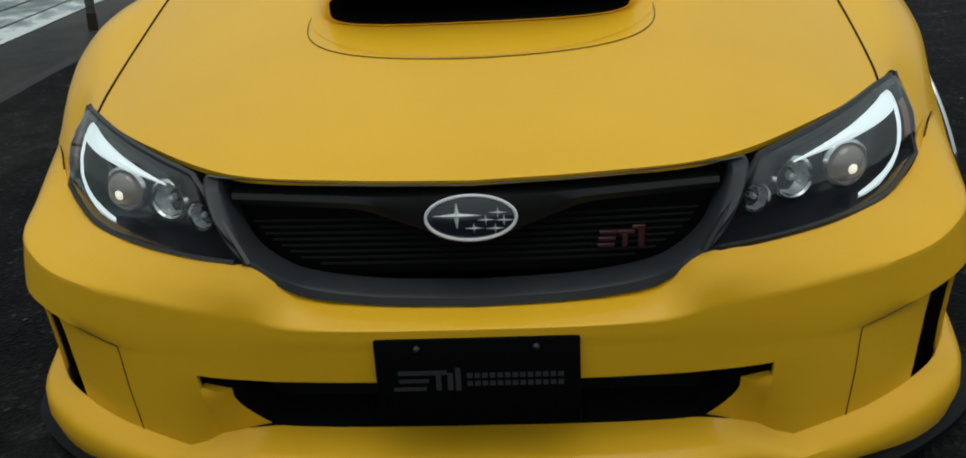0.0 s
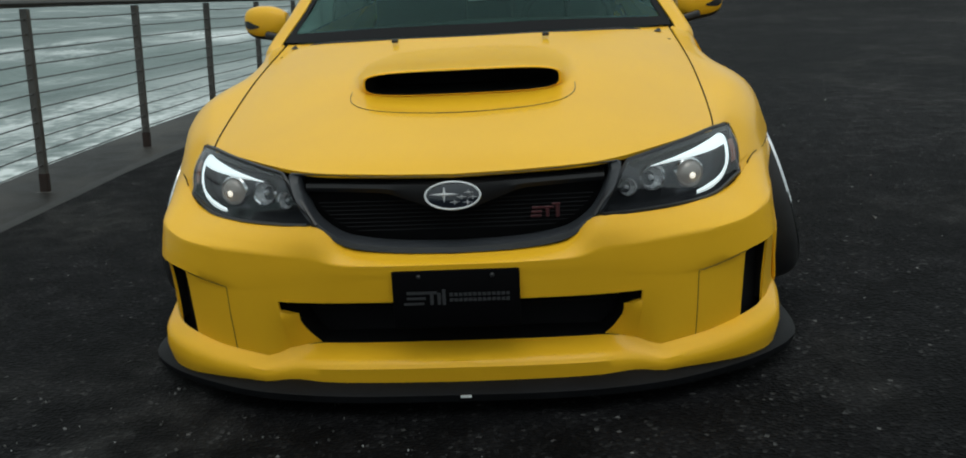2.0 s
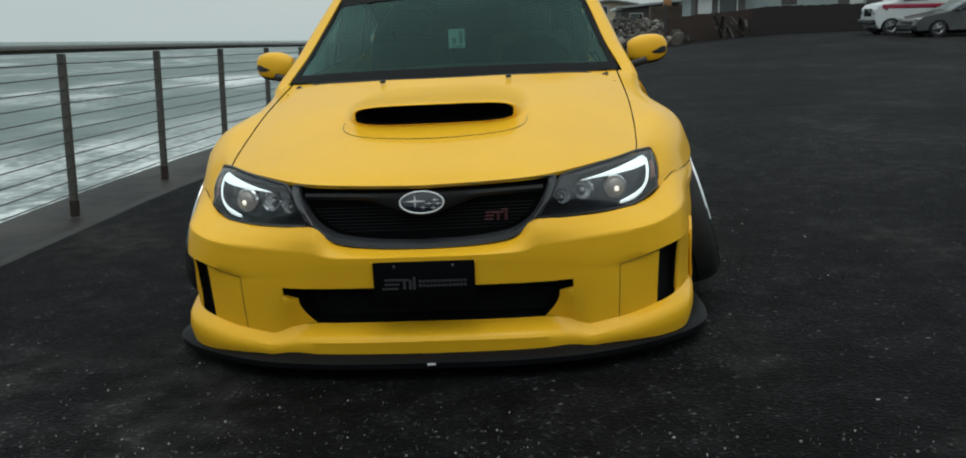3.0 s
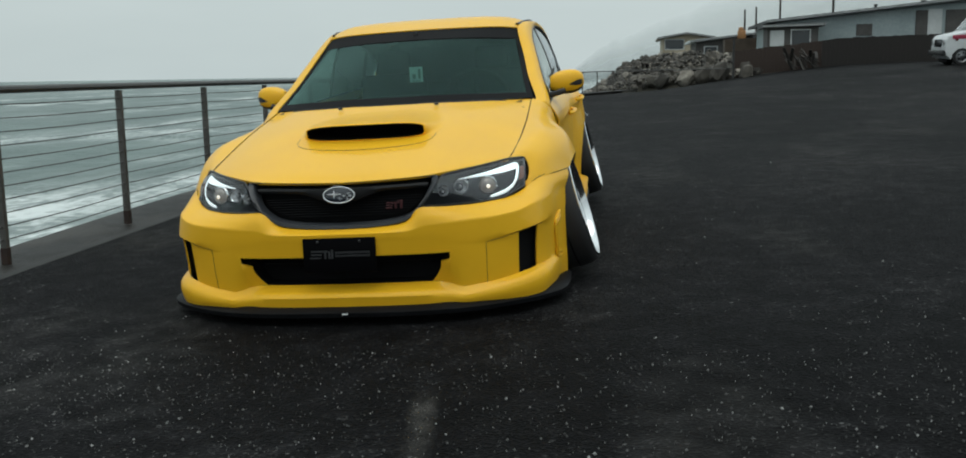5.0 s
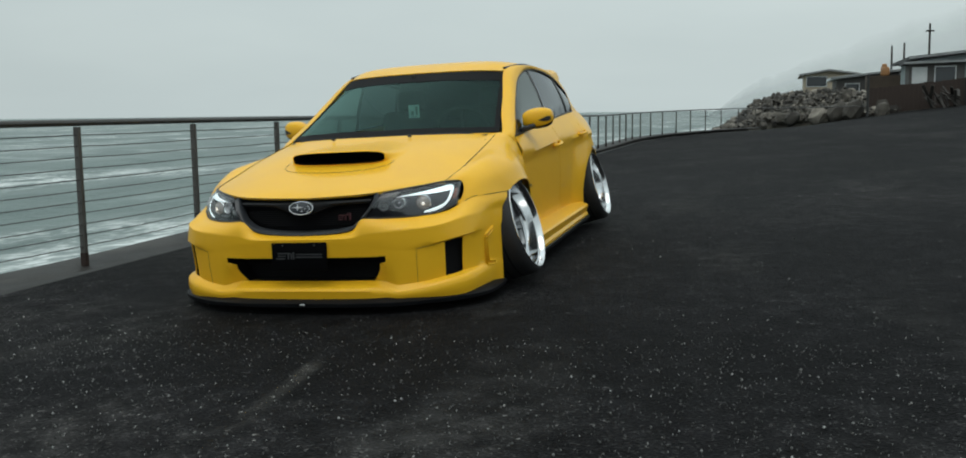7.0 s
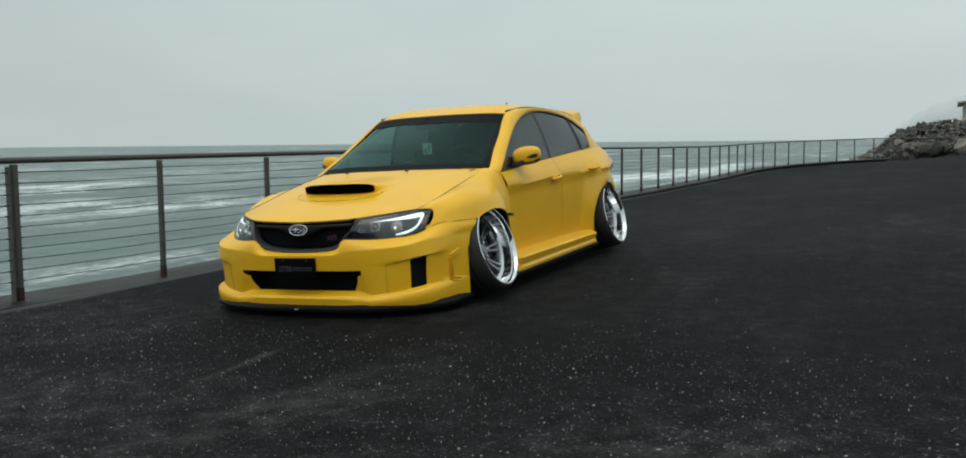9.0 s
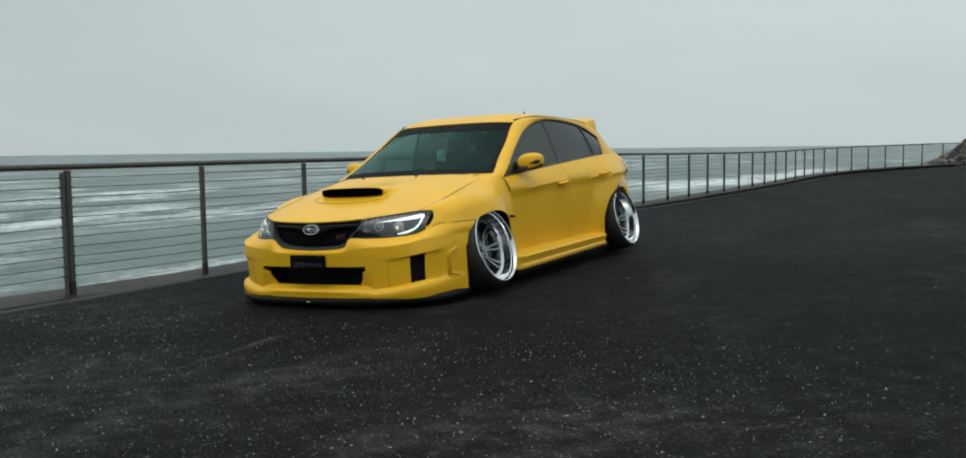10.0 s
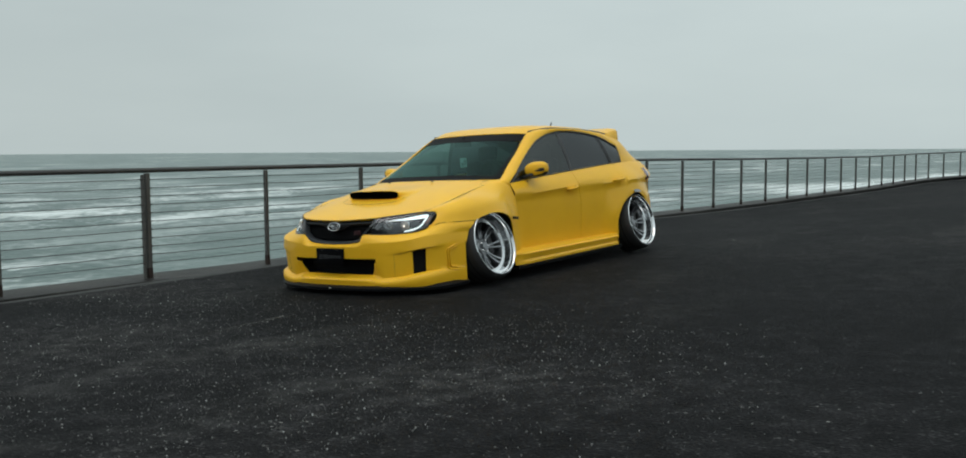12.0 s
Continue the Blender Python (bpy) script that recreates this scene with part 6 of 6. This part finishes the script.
house(8.9, 27, 52, 1.0, 8, 2.75, 4.6, STUCCO, "long pale blue house with a sloping dark roof", ((1.0, 2.1, .9, .7, PANE_DARK), (4.6, 2.3, .7, .5, SLATE), (7.5, 2.4, .5, 1.6, SLATE), (8.15, 2.5, .6, 1.5, WHITE_PAINT), (9.4, 2.4, 1.3, 1.6, SLATE), (10.6, 2.6, .5, 1.6, WHITE_PAINT), (13.2, 2.7, 1.2, .9, PANE_DARK)), over=.5)
house(8.3, 10.9, 50.6, 1.0, 1.6, 2.45, 2.5, SLATE, "flat-roofed porch of brown boards and white windows", ((.5, 1.9, .6, .7, WHITE_PAINT), (1.7, 1.9, .9, .8, PANE_DARK)), over=.3)
house(3.75, 7.6, 80, 2.6, 8, 1.35, 1.35, TAN, "tan gabled house far behind the boulders", ((.95, .85, 1.5, .75, PANE_DARK), (3.0, .6, .6, .5, PANE_DARK)), over=.4, gable=True, roof_mat=varied("brown_shingles", (.10, .08, .06), (.16, .13, .10), 1, (.8, .9), .2, .01))
house(5.5, 9.3, 65, 1.6, 6, 1.55, 2.05, SLATE, "low shed with a white metal roof", ((1.0, 1.0, .8, .5, PANE_DARK),), over=.4, roof_mat=WHITE_PAINT)
for x, z0, h, r in ((14.5, 4.15, .5, .07), (17.0, 4.45, .35, .10), (19.5, 4.7, .3, .09), (11.0, 3.6, .5, .16)):
    bm = bmesh.new()
    add_tube(bm, [(0, 0, -.5), (0, 0, h)], r, 10)
    add_tube(bm, [(0, 0, h), (0, 0, h + .10)], r * 1.5, 10)
    ob = link_mesh("roof_vent", bm, ROOFING)
    ob.location = (x, 54.0, z0)
    tagged(ob, "small dark vent pipe on the roof", "vent")
ORANGE = varied("orange_painted_metal", (.26, .13, .05), (.38, .19, .075), 3, (.5, .7), .1, .004)
bm = bmesh.new()
add_box(bm, (.5, .45, .55), Matrix.Translation((0, 0, .27)), .08)
add_box(bm, (.3, .3, .25), Matrix.Translation((-.05, 0, .62)), .06)
ob = link_mesh("digger_cab", bm, ORANGE)
ob.location = (8.2, 62, 3.25)
tagged(ob, "orange machine cab behind the fence", "machine")
bm = bmesh.new()
add_box(bm, (2.2, 1.2, 3.2), Matrix.Translation((0, 0, -1.6)))
ob = link_mesh("earth_mound", bm, varied("brown_earth", (.04, .03, .02), (.08, .06, .045), 2, (.8, .95), .4, .02))
ob.location = (8.2, 62, 3.25)
tagged(ob, "brown earth mound under the machine", "earth", kind="structure")

POLE_WOOD = varied("tarred_pole_wood", (.03, .027, .024), (.07, .063, .057), 2, (.7, .9), .3, .01)
for x, y, z0, z1, arm in ((9.8, 75, 1.8, 5.85, 0), (10.65, 75, 1.8, 6.05, 0), (11.7, 70, 1.8, 7.0, .45), (13.4, 60, 1.6, 7.6, .9)):
    e = new("utility_pole")
    e.location = (x, y, z0)
    tagged(e, "dark wooden utility pole behind the houses" if not arm else "dark wooden utility pole with a crossarm", "pole", group="utility poles")
    bm = bmesh.new()
    add_tube(bm, [(0, 0, 0), (.02, 0, (z1 - z0) / 2), (0, 0, z1 - z0)], .1, 8, radii=[.09, .08, .065])
    link_mesh("shaft", bm, POLE_WOOD, e)
    if arm:
        bm = bmesh.new()
        add_box(bm, (arm * 1.2, .09, .10), Matrix.Translation((0, -.1, z1 - z0 - (1.5 if arm > .5 else .5))))
        link_mesh("crossarm", bm, POLE_WOOD, e)

# set the far end down in its place
for ob in [o for o in scene.collection.objects if o not in before and o.parent is None]:
    ob.matrix_basis = FAR @ ob.matrix_basis

# ---- parked vehicles at the top of the lot ----
WHITE_BODY = varied("white_vehicle_paint", (.50, .52, .53), (.60, .62, .63), .8, (.25, .35), .02, .002)
SILVER = varied("grey_vehicle_paint", (.050, .053, .055), (.075, .078, .080), .8, (.25, .35), .02, .002, metal=.4)
RED_STRIPE = material("red_stripe_film", (.30, .02, .05), rough=.4)
CLEAR_LAMP = material("vehicle_lamp", (.55, .57, .58), rough=.15, metal=.5)


def arch(wx, r, n=9):
    """The lower edge of a body over a wheel, from tail to nose."""
    return [(wx + r * math.cos(a), .27 + r * 1.02 * math.sin(a)) for a in np.linspace(0, math.pi, n)]


def side_body(bm, outline, width, tuck=.10):
    """A vehicle body from its side outline (x along, z up), a little narrower towards the top."""
    zs = [z for _, z in outline]
    lo, hi = min(zs), max(zs)
    rows = []
    for f in (-1, -.93, .93, 1):
        k = abs(f) == 1
        rows.append([(x + (.05 if k and x < .2 else 0), f * width / 2 * (1 - tuck * ((z - lo) / (hi - lo)) ** 2), z - (.03 if k and z > 1 else 0)) for x, z in outline])
    vs = add_grid(bm, np.array(rows), close_u=True)
    bm.faces.new(vs[0])
    bm.faces.new(vs[-1])
    bmesh.ops.recalc_face_normals(bm, faces=bm.faces[:])
    bmesh.ops.triangulate(bm, faces=[f for f in bm.faces if len(f.verts) > 4])


def vehicle(name, label, m, outline, width, wheels, radius, mat, glass_polys, screen_line, extras):
    e = new(name)
    e.matrix_world = m
    tagged(e, label, "van" if "van" in name else "car")
    bm = bmesh.new()
    side_body(bm, outline + arch(wheels[1], radius * 1.2) + arch(wheels[0], radius * 1.2), width)
    body = link_mesh("body", bm, mat, e, sharp=25)
    bm = bmesh.new()
    add_box(bm, (wheels[1] - wheels[0] + radius * 2.6, width * .62, radius * 1.5), Matrix.Translation(((wheels[0] + wheels[1]) / 2, 0, radius * 1.15)))
    link_mesh("underbody", bm, VOID_BLACK, body)
    for poly in glass_polys:
        bm = bmesh.new()
        bm.faces.new([bm.verts.new((x, -width / 2 * yk - .012, z)) for x, yk, z in poly])
        bmesh.ops.solidify(bm, geom=bm.faces[:], thickness=-.006)
        link_mesh("side_window", bm, PANE_DARK, body)
    (x0, z0), (x1, z1) = screen_line
    tilt = math.atan2(z1 - z0, x1 - x0)
    bm = bmesh.new()
    add_box(bm, (math.hypot(x1 - x0, z1 - z0), width * .80, .02), Matrix.Translation(((x0 + x1) / 2, 0, (z0 + z1) / 2 + .004)) @ Matrix.Rotation(-tilt, 4, "Y"), .005)
    link_mesh("windscreen", bm, PANE_SKY, body)
    for wx in wheels:
        for sy in (-1, 1):
            turn = Matrix.Translation((wx, sy * (width / 2 - .12), radius)) @ Matrix.Rotation(math.pi / 2 * (1 if sy > 0 else -1), 4, "Z")
            bm = bmesh.new()
            add_lathe(bm, [(-.1, radius * .6), (-.11, radius * .95), (-.07, radius), (.07, radius), (.11, radius * .95), (.1, radius * .64)], 28, turn)
            tyre = link_mesh("tyre", bm, RUBBER, e)
            bm = bmesh.new()
            add_lathe(bm, [(.10, radius * .66), (.105, radius * .60), (.07, radius * .50), (.085, radius * .25), (.10, radius * .12), (.10, .001)], 20, turn)
            rim = link_mesh("rim", bm, ALLOY, tyre)
            for k in range(5):
                a = 2 * math.pi * k / 5
                bm = bmesh.new()
                add_box(bm, (.012, radius * .20, radius * .16), turn @ Matrix.Translation((.088, radius * .42 * math.cos(a), radius * .42 * math.sin(a))) @ Matrix.Rotation(a, 4, "X"))
                link_mesh("rim_gap", bm, VOID_BLACK, tyre)
    for nm, mat2, size, at in extras:
        bm = bmesh.new()
        add_box(bm, size, Matrix.Translation(at), min(size) * .2)
        link_mesh(nm, bm, mat2, body)
    return e


# the sky mirrored in the screens is put into this pale colour
PANE_SKY = varied("screen_glass_painted_sky", (.10, .12, .12), (.18, .21, .21), .7, (.05, .12), .0, .001)


def parked(x, y, yaw, wheel_x, half):
    """A vehicle's place: its near front tyre stands at x, y, and it leans with the lot."""
    ax, ay = Vector((math.cos(radians(yaw)), math.sin(radians(yaw)))), Vector((-math.sin(radians(yaw)), math.cos(radians(yaw))))
    at = Vector((x, y)) - ax * wheel_x + ay * half
    z = lambda p: road_z(p.x, p.y)
    east = Vector((*ax, (z(at + ax * 4) - z(at + ax * .8)) / 3.2)).normalized()
    north = Vector((*ay, (z(at + ay * .8) - z(at - ay * .8)) / 1.6)).normalized()
    up_ = east.cross(north).normalized()
    north = up_.cross(east)
    foot = Vector((x, y, z(Vector((x, y))) - .01)) - east * wheel_x + north * half
    return Matrix.Translation(foot) @ Matrix((east, north, up_)).transposed().to_4x4()


vehicle("van", "white van with a red side stripe parked at the fence", parked(14.55, 41.7, 0.5, .66, .87),
        [(0, .42), (-.06, .62), (-.02, 1.12), (.10, 1.27), (.86, 1.42), (1.42, 2.12), (1.62, 2.30), (1.75, 2.62), (5.6, 2.66), (5.62, .45)], 1.98, (.66, 4.1), .37, WHITE_BODY,
        [[(1.08, .97, 1.42), (1.52, .94, 2.02), (2.15, .93, 2.04), (2.15, .97, 1.42)]], ((.90, 1.46), (1.40, 2.09)),
        [("stripe", RED_STRIPE, (5.3, .02, .17), (2.9, -.972, 1.20)), ("bumper", BLACK_PLASTIC, (.18, 1.95, .22), (-.07, 0, .55)), ("head_lamp", CLEAR_LAMP, (.10, .28, .22), (.0, -.78, .98)), ("head_lamp", CLEAR_LAMP, (.10, .28, .22), (.0, .78, .98)), ("radiator", SMOKED_CHROME, (.06, 1.0, .34), (-.02, 0, .95)), ("marker_lamp", RED_LAMP, (.12, .03, .08), (.42, -.975, 1.08)), ("side_mirror", BLACK_PLASTIC, (.10, .18, .30), (1.15, -1.10, 1.58))])
vehicle("sedan_car", "dark silver-grey sedan parked beside the white van", parked(15.4, 38.73, 5, .90, .76),
        [(0, .26), (-.06, .46), (.02, .64), (.30, .80), (1.30, .98), (2.05, 1.40), (2.5, 1.47), (3.2, 1.44), (3.9, 1.10), (4.5, 1.02), (4.58, .30)], 1.78, (.90, 3.6), .335, SILVER,
        [[(1.55, .94, 1.01), (2.08, .87, 1.33), (2.62, .86, 1.38), (2.62, .94, 1.03)], [(2.70, .94, 1.03), (2.70, .86, 1.38), (3.2, .87, 1.34), (3.6, .93, 1.06)]], ((1.37, 1.01), (2.02, 1.38)),
        [("head_lamp", CLEAR_LAMP, (.30, .22, .10), (.16, -.72, .70)), ("head_lamp", CLEAR_LAMP, (.30, .22, .10), (.16, .72, .70)), ("radiator", BLACK_PLASTIC, (.06, 1.0, .14), (-.03, 0, .56)), ("fog_lamp", BLACK_PLASTIC, (.08, .22, .14), (.02, -.70, .40)), ("bumper", BLACK_PLASTIC, (.06, 1.2, .10), (-.03, 0, .34)), ("side_mirror", SILVER, (.14, .16, .10), (1.62, -.95, 1.05)), ("door_handle", SILVER, (.18, .02, .03), (2.45, -.885, .89))])
